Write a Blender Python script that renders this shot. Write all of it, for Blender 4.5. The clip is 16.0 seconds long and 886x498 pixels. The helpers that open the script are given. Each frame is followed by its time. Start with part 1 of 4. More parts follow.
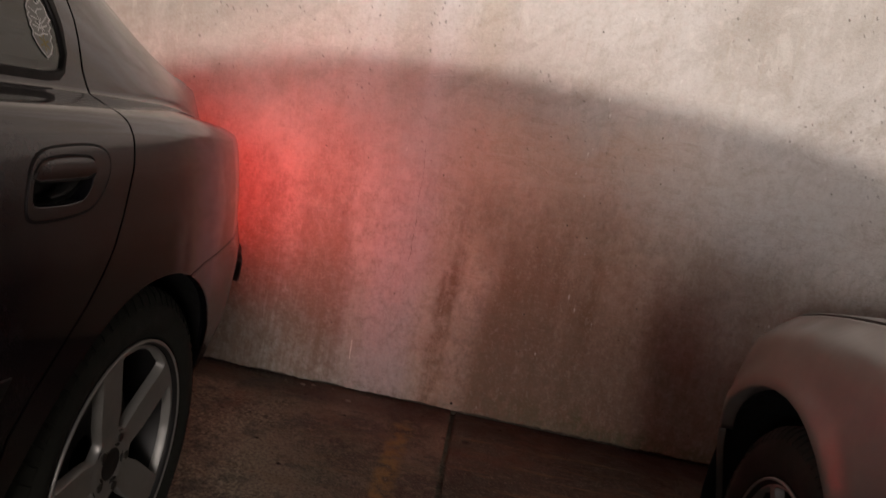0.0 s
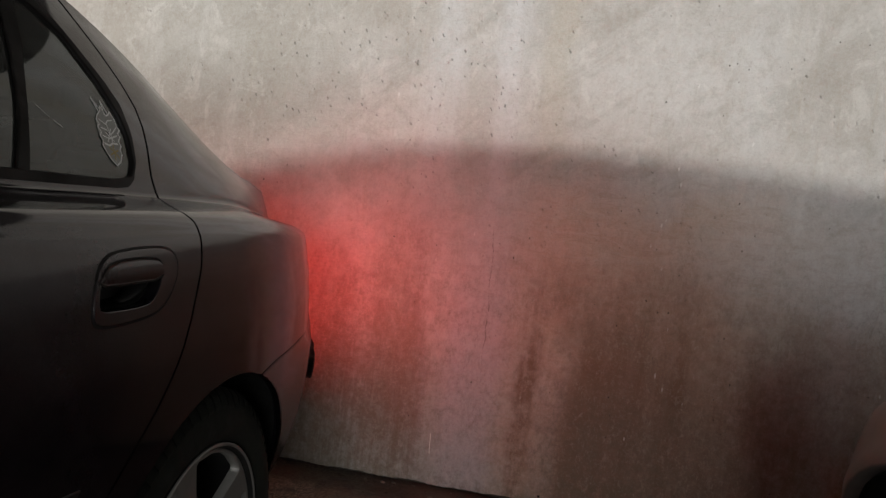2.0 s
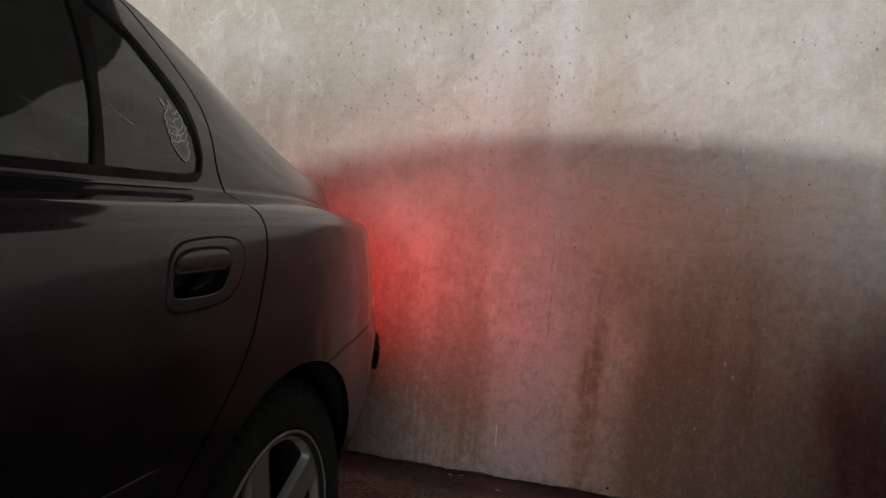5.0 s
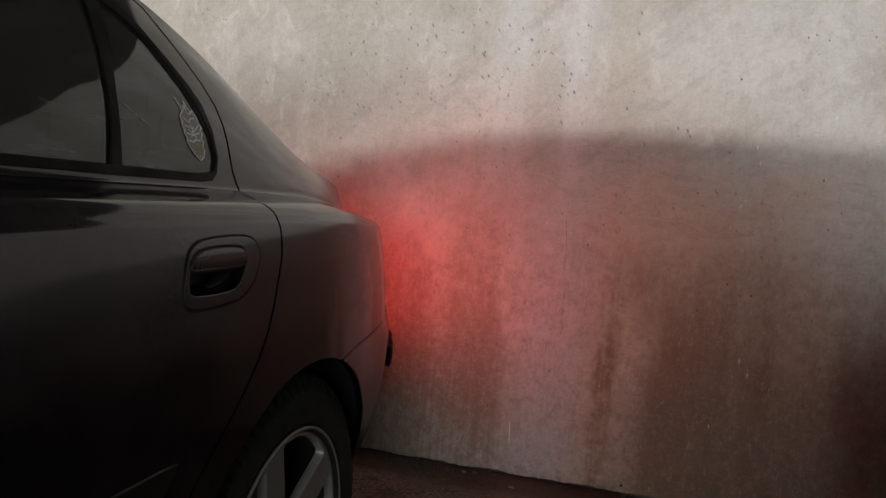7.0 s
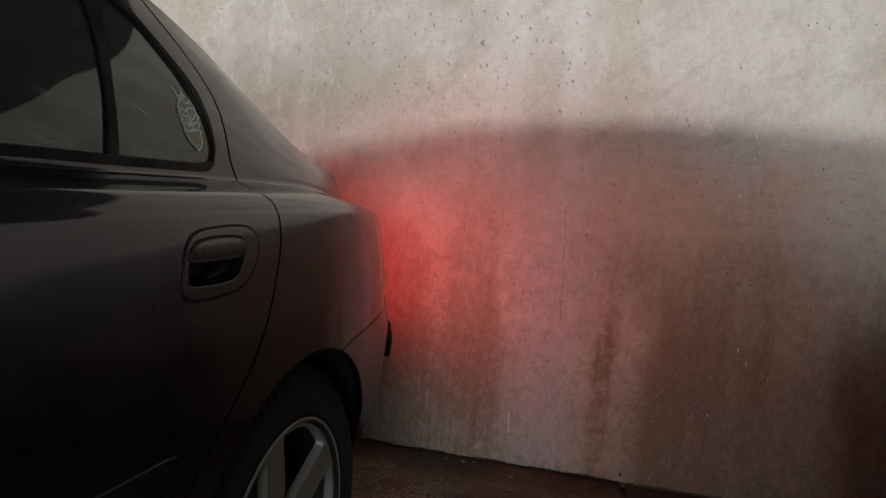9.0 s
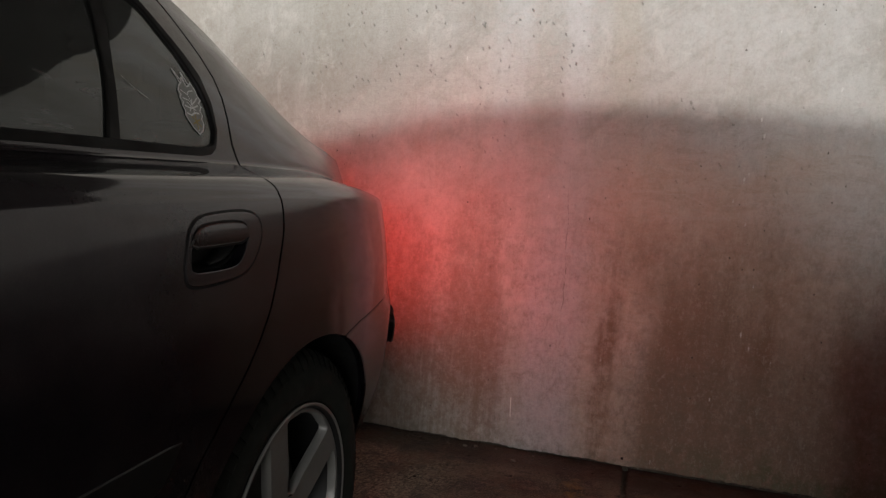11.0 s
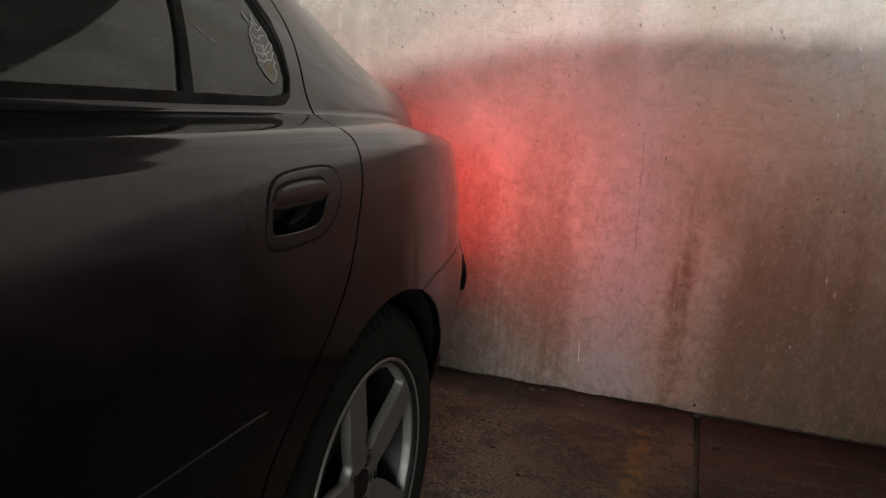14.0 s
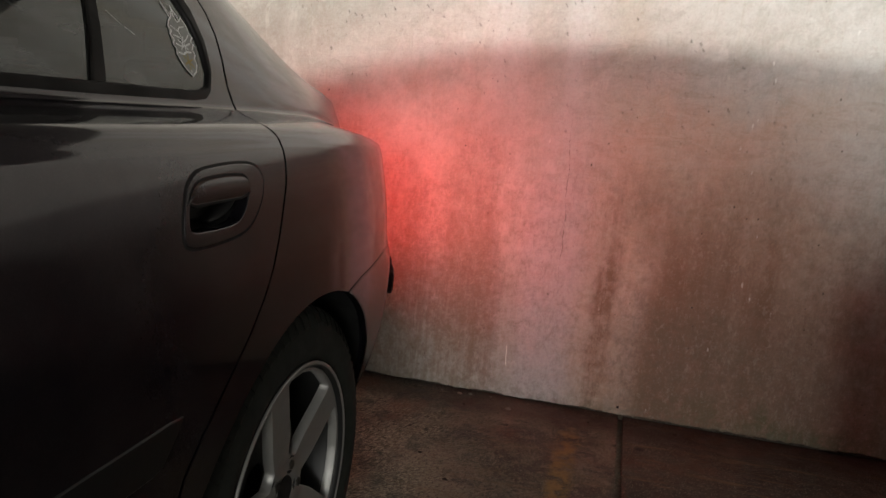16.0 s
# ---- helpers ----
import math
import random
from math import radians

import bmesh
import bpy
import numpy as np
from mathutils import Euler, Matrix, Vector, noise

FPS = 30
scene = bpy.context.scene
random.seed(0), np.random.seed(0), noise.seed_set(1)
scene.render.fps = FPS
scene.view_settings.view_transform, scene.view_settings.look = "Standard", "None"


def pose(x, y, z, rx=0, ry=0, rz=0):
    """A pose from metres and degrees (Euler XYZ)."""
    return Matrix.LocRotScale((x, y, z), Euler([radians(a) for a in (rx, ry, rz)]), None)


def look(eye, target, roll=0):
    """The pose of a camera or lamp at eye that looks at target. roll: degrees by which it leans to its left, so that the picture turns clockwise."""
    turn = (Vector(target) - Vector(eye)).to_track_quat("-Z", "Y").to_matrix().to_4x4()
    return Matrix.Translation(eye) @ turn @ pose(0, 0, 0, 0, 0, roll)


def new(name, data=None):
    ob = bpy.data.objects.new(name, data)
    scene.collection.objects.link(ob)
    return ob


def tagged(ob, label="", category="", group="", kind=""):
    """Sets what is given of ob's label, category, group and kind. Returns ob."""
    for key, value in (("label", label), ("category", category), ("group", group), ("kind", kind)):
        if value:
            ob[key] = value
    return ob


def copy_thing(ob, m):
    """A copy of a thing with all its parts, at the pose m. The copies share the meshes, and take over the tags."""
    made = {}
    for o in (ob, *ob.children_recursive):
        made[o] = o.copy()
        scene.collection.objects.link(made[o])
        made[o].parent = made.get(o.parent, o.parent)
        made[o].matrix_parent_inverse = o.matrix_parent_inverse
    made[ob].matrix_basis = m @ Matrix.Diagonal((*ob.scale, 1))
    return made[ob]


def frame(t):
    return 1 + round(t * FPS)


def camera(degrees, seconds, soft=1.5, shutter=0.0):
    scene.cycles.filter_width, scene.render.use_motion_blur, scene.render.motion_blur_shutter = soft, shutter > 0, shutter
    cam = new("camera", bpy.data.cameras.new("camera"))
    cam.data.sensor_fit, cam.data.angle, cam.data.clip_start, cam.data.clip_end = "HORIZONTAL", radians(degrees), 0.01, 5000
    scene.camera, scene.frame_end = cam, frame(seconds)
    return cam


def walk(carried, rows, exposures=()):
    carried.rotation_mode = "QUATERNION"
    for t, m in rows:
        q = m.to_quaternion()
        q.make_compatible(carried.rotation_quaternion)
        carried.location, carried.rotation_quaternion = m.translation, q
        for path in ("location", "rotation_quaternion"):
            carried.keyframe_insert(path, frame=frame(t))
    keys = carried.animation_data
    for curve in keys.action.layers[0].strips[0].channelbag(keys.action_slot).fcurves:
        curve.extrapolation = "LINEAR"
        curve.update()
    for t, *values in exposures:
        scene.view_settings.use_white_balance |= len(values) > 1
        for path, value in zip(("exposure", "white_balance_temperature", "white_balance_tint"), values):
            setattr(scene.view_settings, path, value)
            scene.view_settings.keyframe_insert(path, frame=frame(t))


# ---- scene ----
LENS = 61.12
# seconds, x, y, z, turn to the left, tilt up, lean to the left
PATH = [
    (0.0, 0.503, -1.212, 0.994, 2.84, -8.71, 11.09),
    (0.5, 0.507, -1.182, 0.990, 5.66, -6.04, 9.09),
    (1.0, 0.506, -1.175, 0.987, 8.00, -4.39, 8.08),
    (1.5, 0.505, -1.167, 0.982, 9.03, -3.59, 7.21),
    (2.0, 0.502, -1.165, 0.982, 9.34, -2.97, 6.74),
    (2.5, 0.501, -1.165, 0.980, 9.93, -2.69, 6.47),
    (3.0, 0.501, -1.165, 0.971, 10.45, -2.62, 6.09),
    (3.5, 0.501, -1.162, 0.966, 11.16, -3.00, 5.58),
    (4.0, 0.504, -1.164, 0.959, 13.39, -3.50, 5.10),
    (6.5, 0.511, -1.184, 0.959, 14.47, -3.37, 4.57),
    (7.0, 0.511, -1.180, 0.959, 14.97, -3.69, 4.50),
    (7.5, 0.511, -1.178, 0.959, 15.02, -3.90, 4.47),
    (8.0, 0.509, -1.174, 0.964, 14.85, -4.41, 4.52),
    (8.5, 0.507, -1.174, 0.958, 14.67, -4.44, 4.50),
    (9.0, 0.506, -1.175, 0.957, 14.73, -4.39, 4.33),
    (11.5, 0.491, -1.164, 0.958, 14.48, -6.67, 4.32),
    (12.0, 0.482, -1.165, 0.954, 13.62, -7.88, 3.64),
    (12.5, 0.459, -1.139, 0.927, 15.31, -8.60, 2.39),
    (13.0, 0.438, -1.135, 0.977, 15.96, -9.13, 3.18),
    (13.5, 0.430, -1.116, 0.977, 17.59, -10.35, 3.63),
    (14.0, 0.428, -1.111, 0.979, 18.33, -11.08, 3.71),
    (14.5, 0.428, -1.108, 0.982, 18.77, -11.33, 3.86),
    (15.0, 0.422, -1.103, 0.965, 17.91, -11.37, 3.65),
    (15.5, 0.431, -1.088, 0.962, 14.82, -11.66, 4.25),
    (16.0, 0.431, -1.100, 0.970, 12.95, -10.21, 5.06),
]


def stand(x, y, z, turn, tilt, lean):
    return pose(x, y, z, 0, 0, turn) @ pose(0, 0, 0, 90 + tilt) @ pose(0, 0, 0, 0, 0, lean)


cam = camera(LENS, 16.0, soft=1.3, shutter=0.4)
walk(cam, [(row[0], stand(*row[1:])) for row in PATH],
     [(0.0, 0.0, 7300, 20), (0.5, -0.05, 6900, 13), (1.0, -0.25, 6600, 10), (2.0, -0.28, 6500, 9), (4.0, -0.32, 6500, 9), (9.0, -0.32, 6500, 9), (11.5, -0.15, 6500, 9),
      (12.5, 0.22, 6400, 7), (13.0, 0.24, 6450, 7), (13.5, 0.24, 6500, 7), (14.5, 0.10, 6650, 8), (15.0, 0.08, 6680, 8), (15.5, 0.38, 6700, 8), (16.0, 0.40, 6700, 7)])

# ---- light ----
world = bpy.data.worlds.new("sky")
scene.world = world
world.use_nodes = True
sky = world.node_tree.nodes.new("ShaderNodeTexSky")
sky.sky_type = "NISHITA"
sky.sun_disc = False
sky.sun_elevation, sky.sun_rotation = radians(35), radians(200)
world.node_tree.links.new(sky.outputs[0], world.node_tree.nodes["Background"].inputs[0])
world.node_tree.nodes["Background"].inputs[1].default_value = 0.08


def area_lamp(name, eye, target, width, height, watts, colour, roll=0):
    data = bpy.data.lights.new(name, "AREA")
    data.shape, data.size, data.size_y = "RECTANGLE", width, height
    data.energy, data.color = watts, colour
    ob = new(name, data)
    ob.matrix_world = look(eye, target, roll)
    return ob


SLOT = Vector((-5.5, -7.16, 1.985))
area_lamp("slot_window_daylight", SLOT, SLOT + Vector((9.0, 4.2, -0.3)), 1.3, 0.22, 960, (1.0, 0.96, 0.91))
area_lamp("doorway_daylight", (-2.6, -7.15, 1.48), (1.4, 1.4, 0.9), 1.1, 0.6, 300, (0.90, 0.95, 1.0))
area_lamp("entrance_daylight", (1.55, -7.15, 1.60), (0.7, 1.4, 0.8), 2.3, 1.1, 195, (0.98, 0.97, 0.96))

# ---- materials ----
WY = 1.42       # inner face of the end wall
class Nodes:
    """Short hand for a material's nodes."""

    def __init__(self, name):
        self.material = bpy.data.materials.new(name)
        self.material.use_nodes = True
        self.tree = self.material.node_tree
        self.shader = self.tree.nodes["Principled BSDF"]
        self.place = self.add("ShaderNodeTexCoord").outputs["Object"]

    def add(self, kind, **settings):
        node = self.tree.nodes.new(kind)
        for key, value in settings.items():
            if key == "operation":
                node.operation = value
            elif key == "blend_type":
                node.blend_type = value
            elif key == "data_type":
                node.data_type = value
            elif key == "feature":
                node.feature = value
            elif key == "mode":
                node.mode = value
        return node

    def put(self, value, socket):
        if isinstance(value, bpy.types.NodeSocket):
            self.tree.links.new(value, socket)
        elif isinstance(value, (tuple, list)):
            socket.default_value = (*value, 1) if len(value) == 3 and len(socket.default_value) == 4 else value
        else:
            socket.default_value = value

    def scaled(self, x, y, z, move=(0, 0, 0), source=None):
        node = self.add("ShaderNodeMapping")
        self.put(source or self.place, node.inputs[0])
        node.inputs["Scale"].default_value = (x, y, z)
        node.inputs["Location"].default_value = move
        return node.outputs[0]

    def noise(self, scale, detail=4, rough=0.6, source=None, warp=0.0):
        node = self.add("ShaderNodeTexNoise")
        self.put(source or self.place, node.inputs["Vector"])
        node.inputs["Scale"].default_value, node.inputs["Detail"].default_value = scale, detail
        node.inputs["Roughness"].default_value, node.inputs["Distortion"].default_value = rough, warp
        return node.outputs["Fac"]

    def dots(self, scale, source=None, feature="F1"):
        node = self.add("ShaderNodeTexVoronoi", feature=feature)
        self.put(source or self.place, node.inputs["Vector"])
        node.inputs["Scale"].default_value = scale
        return node

    def span(self, value, low, high, to_low=0.0, to_high=1.0):
        node = self.add("ShaderNodeMapRange")
        node.interpolation_type = "SMOOTHSTEP"
        self.put(value, node.inputs[0])
        for k, v in enumerate((low, high, to_low, to_high)):
            node.inputs[k + 1].default_value = v
        return node.outputs[0]

    def sum(self, a, b, operation="ADD"):
        node = self.add("ShaderNodeMath", operation=operation)
        self.put(a, node.inputs[0])
        self.put(b, node.inputs[1])
        return node.outputs[0]

    def times(self, *values):
        out = values[0]
        for v in values[1:]:
            out = self.sum(out, v, "MULTIPLY")
        return out

    def mix(self, fac, a, b, blend="MIX"):
        node = self.add("ShaderNodeMixRGB", blend_type=blend)
        self.put(fac, node.inputs[0])
        self.put(a, node.inputs[1])
        self.put(b, node.inputs[2])
        return node.outputs[0]

    def parts(self, source=None):
        node = self.add("ShaderNodeSeparateXYZ")
        self.put(source or self.place, node.inputs[0])
        return node.outputs

    def bump(self, height, strength, distance=0.01, normal=None):
        node = self.add("ShaderNodeBump")
        self.put(height, node.inputs["Height"])
        node.inputs["Strength"].default_value, node.inputs["Distance"].default_value = strength, distance
        if normal is not None:
            self.put(normal, node.inputs["Normal"])
        return node.outputs[0]

    def set(self, **values):
        for key, value in values.items():
            self.put(value, self.shader.inputs[key.replace("_", " ")])
        return self.material


def plain(name, colour, rough=0.5, metal=0.0, grain=0.15, scale=60.0, bump=0.05, coat=0.0):
    n = Nodes(name)
    f = n.noise(scale, 3)
    g = n.noise(scale * 0.12, 3)
    dark = tuple(c * (1 - grain) for c in colour)
    light = tuple(min(1, c * (1 + grain)) for c in colour)
    return n.set(Base_Color=n.mix(n.sum(n.times(f, 0.5), n.times(g, 0.5)), dark, light),
                 Roughness=n.span(g, 0.3, 0.7, rough * 0.85, min(1, rough * 1.15)), Metallic=metal, Coat_Weight=coat,
                 Normal=n.bump(f, bump, 0.002))


def wall_plaster():
    n = Nodes("stained_plaster")
    p = n.parts()
    x, z = p[0], p[2]

    def shifted(value, size):
        return n.times(n.sum(value, 0.5, "SUBTRACT"), size)

    def band(v, a, b, c, d):
        return n.times(n.span(v, a, b), n.span(v, c, d, 1.0, 0.0))

    def tilted(degrees, sx, sz, move=(0, 0, 0)):
        node = n.add("ShaderNodeMapping")
        n.put(n.place, node.inputs[0])
        node.inputs["Rotation"].default_value = (0, radians(degrees), 0)
        node.inputs["Location"].default_value = move
        return n.scaled(sx, 1, sz, source=node.outputs[0])

    wide = n.noise(1.1, 4, 0.55)
    cloud = n.noise(4.2, 6, 0.65)
    mott = n.noise(30, 7, 0.74)
    fine = n.noise(130, 4, 0.7)
    brush = n.noise(5.5, 6, 0.66, tilted(38, 0.30, 1.6), 0.6)          # slanting trowel sweeps
    ripple = n.noise(15, 6, 0.66, n.scaled(0.55, 1, 1.5), 1.1)          # sideways ripples
    runs = n.noise(7, 5, 0.62, n.scaled(1, 1, 0.09))
    thin = n.noise(38, 5, 0.68, n.scaled(1, 1, 0.045))
    wx = n.sum(x, n.sum(shifted(n.noise(2.2, 3, 0.5), 0.16), shifted(n.noise(11, 4, 0.6), 0.07)))
    wz = n.sum(z, n.sum(shifted(n.noise(3.1, 5, 0.65, n.scaled(1, 1, 0.6, (3, 0, 1))), 0.40), shifted(mott, 0.10)))

    col = n.mix(n.span(n.sum(wide, n.times(n.span(x, -0.5, 1.6), 0.30)), 0.40, 0.85), (0.40, 0.372, 0.332), (0.545, 0.53, 0.51))
    col = n.mix(n.times(n.span(brush, 0.50, 0.66, 0, 0.42), n.span(wz, 0.95, 1.25, 0.25, 1.0)), col, (0.33, 0.305, 0.27))
    col = n.mix(n.span(cloud, 0.52, 0.75, 0, 0.50), col, (0.62, 0.59, 0.545))
    col = n.mix(n.span(runs, 0.52, 0.68, 0, 0.34), col, (0.63, 0.615, 0.60))
    patch = n.noise(11, 6, 0.7, n.scaled(1, 1, 0.7, (2, 0, 8)), 0.8)
    col = n.mix(n.span(patch, 0.50, 0.66, 0, 0.36), col, (0.35, 0.32, 0.275))
    col = n.mix(n.span(patch, 0.46, 0.34, 0, 0.40), col, (0.63, 0.61, 0.57))
    col = n.mix(n.span(thin, 0.54, 0.74, 0, 0.30), col, (0.43, 0.38, 0.30))
    # three pale streaks and a yellowish one from the top
    pale = n.sum(n.sum(band(wx, -0.06, 0.0, 0.05, 0.12), band(wx, 0.17, 0.21, 0.24, 0.30), "MAXIMUM"), n.times(band(wx, 0.96, 1.03, 1.08, 1.16), 0.35), "MAXIMUM")
    col = n.mix(n.times(pale, n.span(z, 0.7, 1.3), n.span(mott, 0.3, 0.6, 0.35, 0.9), 0.55), col, (0.63, 0.635, 0.645))
    ochre = n.times(band(wx, 0.32, 0.37, 0.41, 0.47), n.span(z, 0.9, 1.5), 0.25)
    col = n.mix(ochre, col, (0.42, 0.36, 0.25))
    tan = n.times(n.span(wx, 0.22, 0.50), n.span(wx, 1.35, 0.95, 0.25, 1.0), n.span(wz, 1.22, 0.98), n.span(ripple, 0.32, 0.62, 0.72, 1.0))
    col = n.mix(n.times(tan, 0.64), col, (0.60, 0.42, 0.30))
    drips = n.noise(10, 5, 0.62, n.scaled(1, 1, 0.07, (1.3, 0, 0.4)), 0.25)
    # damp brown with the hatchback's soft shade painted into it, low and to the right, its upper edge falling away from
    # the car
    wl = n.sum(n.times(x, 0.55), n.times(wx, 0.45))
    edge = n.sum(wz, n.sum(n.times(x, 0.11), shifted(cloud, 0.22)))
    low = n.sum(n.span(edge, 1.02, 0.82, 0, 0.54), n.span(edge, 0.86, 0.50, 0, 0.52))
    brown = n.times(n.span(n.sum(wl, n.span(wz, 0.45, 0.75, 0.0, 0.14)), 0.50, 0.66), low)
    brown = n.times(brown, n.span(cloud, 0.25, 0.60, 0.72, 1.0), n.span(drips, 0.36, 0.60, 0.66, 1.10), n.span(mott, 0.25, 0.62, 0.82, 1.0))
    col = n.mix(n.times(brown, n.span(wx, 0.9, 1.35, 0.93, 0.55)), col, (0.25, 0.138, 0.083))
    # a pale pool of light above the brown, painted into the colour
    light_patch = n.times(band(wx, 0.80, 1.05, 1.55, 1.85), band(wz, 0.68, 0.86, 0.94, 1.12), n.span(cloud, 0.30, 0.60, 0.5, 1.0))
    col = n.mix(n.times(light_patch, 0.45), col, (0.57, 0.575, 0.57))
    soft = n.sum(n.times(cloud, 0.45), n.sum(n.times(runs, 0.30), n.times(mott, 0.25)))
    run1 = n.times(band(wl, 0.36, 0.40, 0.425, 0.48), n.span(wz, 0.88, 0.45), n.span(soft, 0.36, 0.56, 0.45, 1.15), n.span(n.sum(n.times(thin, 0.6), n.times(mott, 0.4)), 0.40, 0.58, 0.40, 1.15))
    run2 = n.times(band(wx, 0.56, 0.62, 0.68, 0.88), n.span(wz, 0.84, 0.50), n.span(soft, 0.3, 0.62, 0.4, 1.0))
    run3 = n.times(band(wx, -0.25, -0.08, 0.02, 0.095), n.span(wz, 1.15, 0.55, 0.0, 1.0), n.span(wz, 0.02, 0.26), n.span(soft, 0.34, 0.60, 0.35, 0.85))
    run4 = n.times(band(wx, -0.45, -0.32, -0.26, -0.16), n.span(wz, 1.0, 0.6), n.span(soft, 0.36, 0.60, 0.20, 0.7))
    all_runs = n.sum(n.sum(run1, run2, "MAXIMUM"), n.sum(run3, run4, "MAXIMUM"), "MAXIMUM")
    col = n.mix(n.times(all_runs, 0.72), col, (0.20, 0.115, 0.068))
    # pale lime runs and the bloom at the foot
    lime = n.times(band(wl, 0.11, 0.175, 0.285, 0.35), n.span(wz, 1.15, 0.40, 0.15, 1.0), n.span(mott, 0.28, 0.55, 0.45, 1.0))
    lilac = n.times(band(wl, 0.455, 0.48, 0.545, 0.58), n.span(wz, 0.70, 0.35), n.span(mott, 0.28, 0.6, 0.06, 0.28))
    lime = n.sum(lime, lilac, "MAXIMUM")
    foot = n.times(n.span(wz, 0.26, 0.02), band(wx, -0.6, -0.15, 0.30, 0.42), n.span(mott, 0.3, 0.6, 0.3, 1.0))
    col = n.mix(n.times(n.sum(lime, n.times(foot, 0.45), "MAXIMUM"), 0.60), col, (0.55, 0.545, 0.58))
    # darker grey and green tones towards the foot, moss to the right
    grey = n.times(n.span(wx, 0.30, 0.70), n.span(wz, 0.56, 0.24), n.span(mott, 0.32, 0.62, 0.50, 1.0))
    col = n.mix(n.times(grey, n.span(wx, 0.9, 1.35, 0.70, 0.45)), col, (0.175, 0.148, 0.112))
    # a film of grey dirt left of the lime, in fine vertical marks
    film = n.times(n.span(wx, 0.14, 0.02), n.span(wz, 0.62, 0.30), n.span(n.sum(n.times(thin, 0.5), n.times(mott, 0.5)), 0.40, 0.56, 0.25, 1.0))
    col = n.mix(n.times(film, 0.68), col, (0.23, 0.158, 0.118))
    moss = n.times(n.span(wz, 0.13, 0.02), n.span(wx, 0.55, 1.05), n.span(mott, 0.40, 0.56))
    col = n.mix(n.times(moss, 0.85), col, (0.10, 0.125, 0.045))
    green = n.times(n.span(z, 0.075, 0.01), n.span(mott, 0.40, 0.60))
    col = n.mix(n.times(green, 0.50), col, (0.20, 0.22, 0.17))
    # shade of the gap under the plaster, painted in as near-black
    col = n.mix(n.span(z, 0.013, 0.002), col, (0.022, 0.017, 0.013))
    # mottling, ripples, specks and chips
    col = n.mix(n.times(n.span(mott, 0.42, 0.78), n.span(wz, 1.05, 0.65, 0.22, 0.46)), col, (0.225, 0.165, 0.12))
    col = n.mix(n.times(n.span(ripple, 0.44, 0.74), n.span(wz, 1.35, 1.15, 0.06, 0.32), n.span(x, 0.1, 0.45, 0.40, 1.0)), col, (0.31, 0.225, 0.17))
    blots = n.noise(58, 7, 0.80, n.scaled(1, 1, 0.55, (1, 0, 9)), 0.4)
    lower = n.span(wz, 1.02, 0.70, 0.40, 1.0)
    col = n.mix(n.times(n.span(blots, 0.46, 0.68), lower, n.span(cloud, 0.35, 0.6, 0.20, 0.42)), col, (0.19, 0.140, 0.105))
    col = n.mix(n.times(n.span(blots, 0.48, 0.34), lower, 0.25), col, (0.62, 0.56, 0.50))
    dirt = n.noise(62, 6, 0.78, n.scaled(1, 1, 0.7, (6, 0, 2)))
    col = n.mix(n.times(n.span(dirt, 0.46, 0.66), n.span(wz, 0.80, 0.20, 0.06, 0.36), n.span(cloud, 0.38, 0.60, 0.25, 1.0)), col, (0.16, 0.125, 0.09))
    col = n.mix(n.times(n.span(fine, 0.50, 0.66), 0.12), col, (0.20, 0.165, 0.13))
    col = n.mix(n.times(n.span(fine, 0.48, 0.34), 0.09), col, (0.70, 0.68, 0.64))
    ragged = n.sum(n.dots(30, n.scaled(1, 1, 0.75), "F1").outputs["Distance"], shifted(n.noise(95, 3, 0.7), 0.30))
    pits = n.times(n.span(ragged, 0.095, 0.04), n.span(n.sum(n.noise(4.5, 5, 0.75), n.times(n.span(x, 0.0, 0.6), 0.05)), 0.575, 0.65))
    col = n.mix(n.times(pits, 0.9), col, (0.06, 0.05, 0.04))
    # dark flecks where skin has come off: in loose groups and down the pale streaks
    fleck = n.sum(n.dots(44, tilted(28, 1.0, 0.55, (3, 0, 2)), "F1").outputs["Distance"], shifted(n.noise(110, 4, 0.8), 0.75))
    group = n.sum(n.span(n.noise(3.1, 4, 0.7, n.scaled(1, 1, 1, (12, 0, 7))), 0.51, 0.58),
                  n.sum(n.sum(band(wx, 0.15, 0.18, 0.26, 0.29), band(wx, 0.40, 0.42, 0.45, 0.47), "MAXIMUM"), band(wx, -0.09, -0.06, 0.0, 0.03), "MAXIMUM"), "MAXIMUM")
    flecks = n.times(n.span(fleck, 0.15, 0.06), group, n.span(wz, 0.75, 1.15, 0.15, 1.0))
    col = n.mix(n.times(flecks, 0.55), col, (0.15, 0.135, 0.12))
    flaked = n.sum(n.dots(19, n.scaled(1.4, 1, 0.5, (5, 2, 1)), "F1").outputs["Distance"], shifted(n.noise(80, 3, 0.7), 0.25))
    chips = n.times(n.span(flaked, 0.10, 0.05), n.span(n.noise(3.4, 4, 0.7, n.scaled(1, 1, 1, (9, 0, 4))), 0.54, 0.64))
    col = n.mix(n.times(chips, 0.75), col, (0.74, 0.73, 0.70))
    tick = n.times(band(n.sum(x, n.sum(n.times(z, 0.04), shifted(n.noise(30, 2, 0.5), 0.004))), 0.1160, 0.1168, 0.1190, 0.1198), n.span(z, 0.119, 0.125), n.span(z, 0.197, 0.190))
    col = n.mix(tick, col, (0.80, 0.79, 0.74))
    hole = n.times(band(x, 0.5045, 0.507, 0.513, 0.5155), band(z, 0.0315, 0.034, 0.040, 0.0425))
    col = n.mix(hole, col, (0.012, 0.010, 0.009))
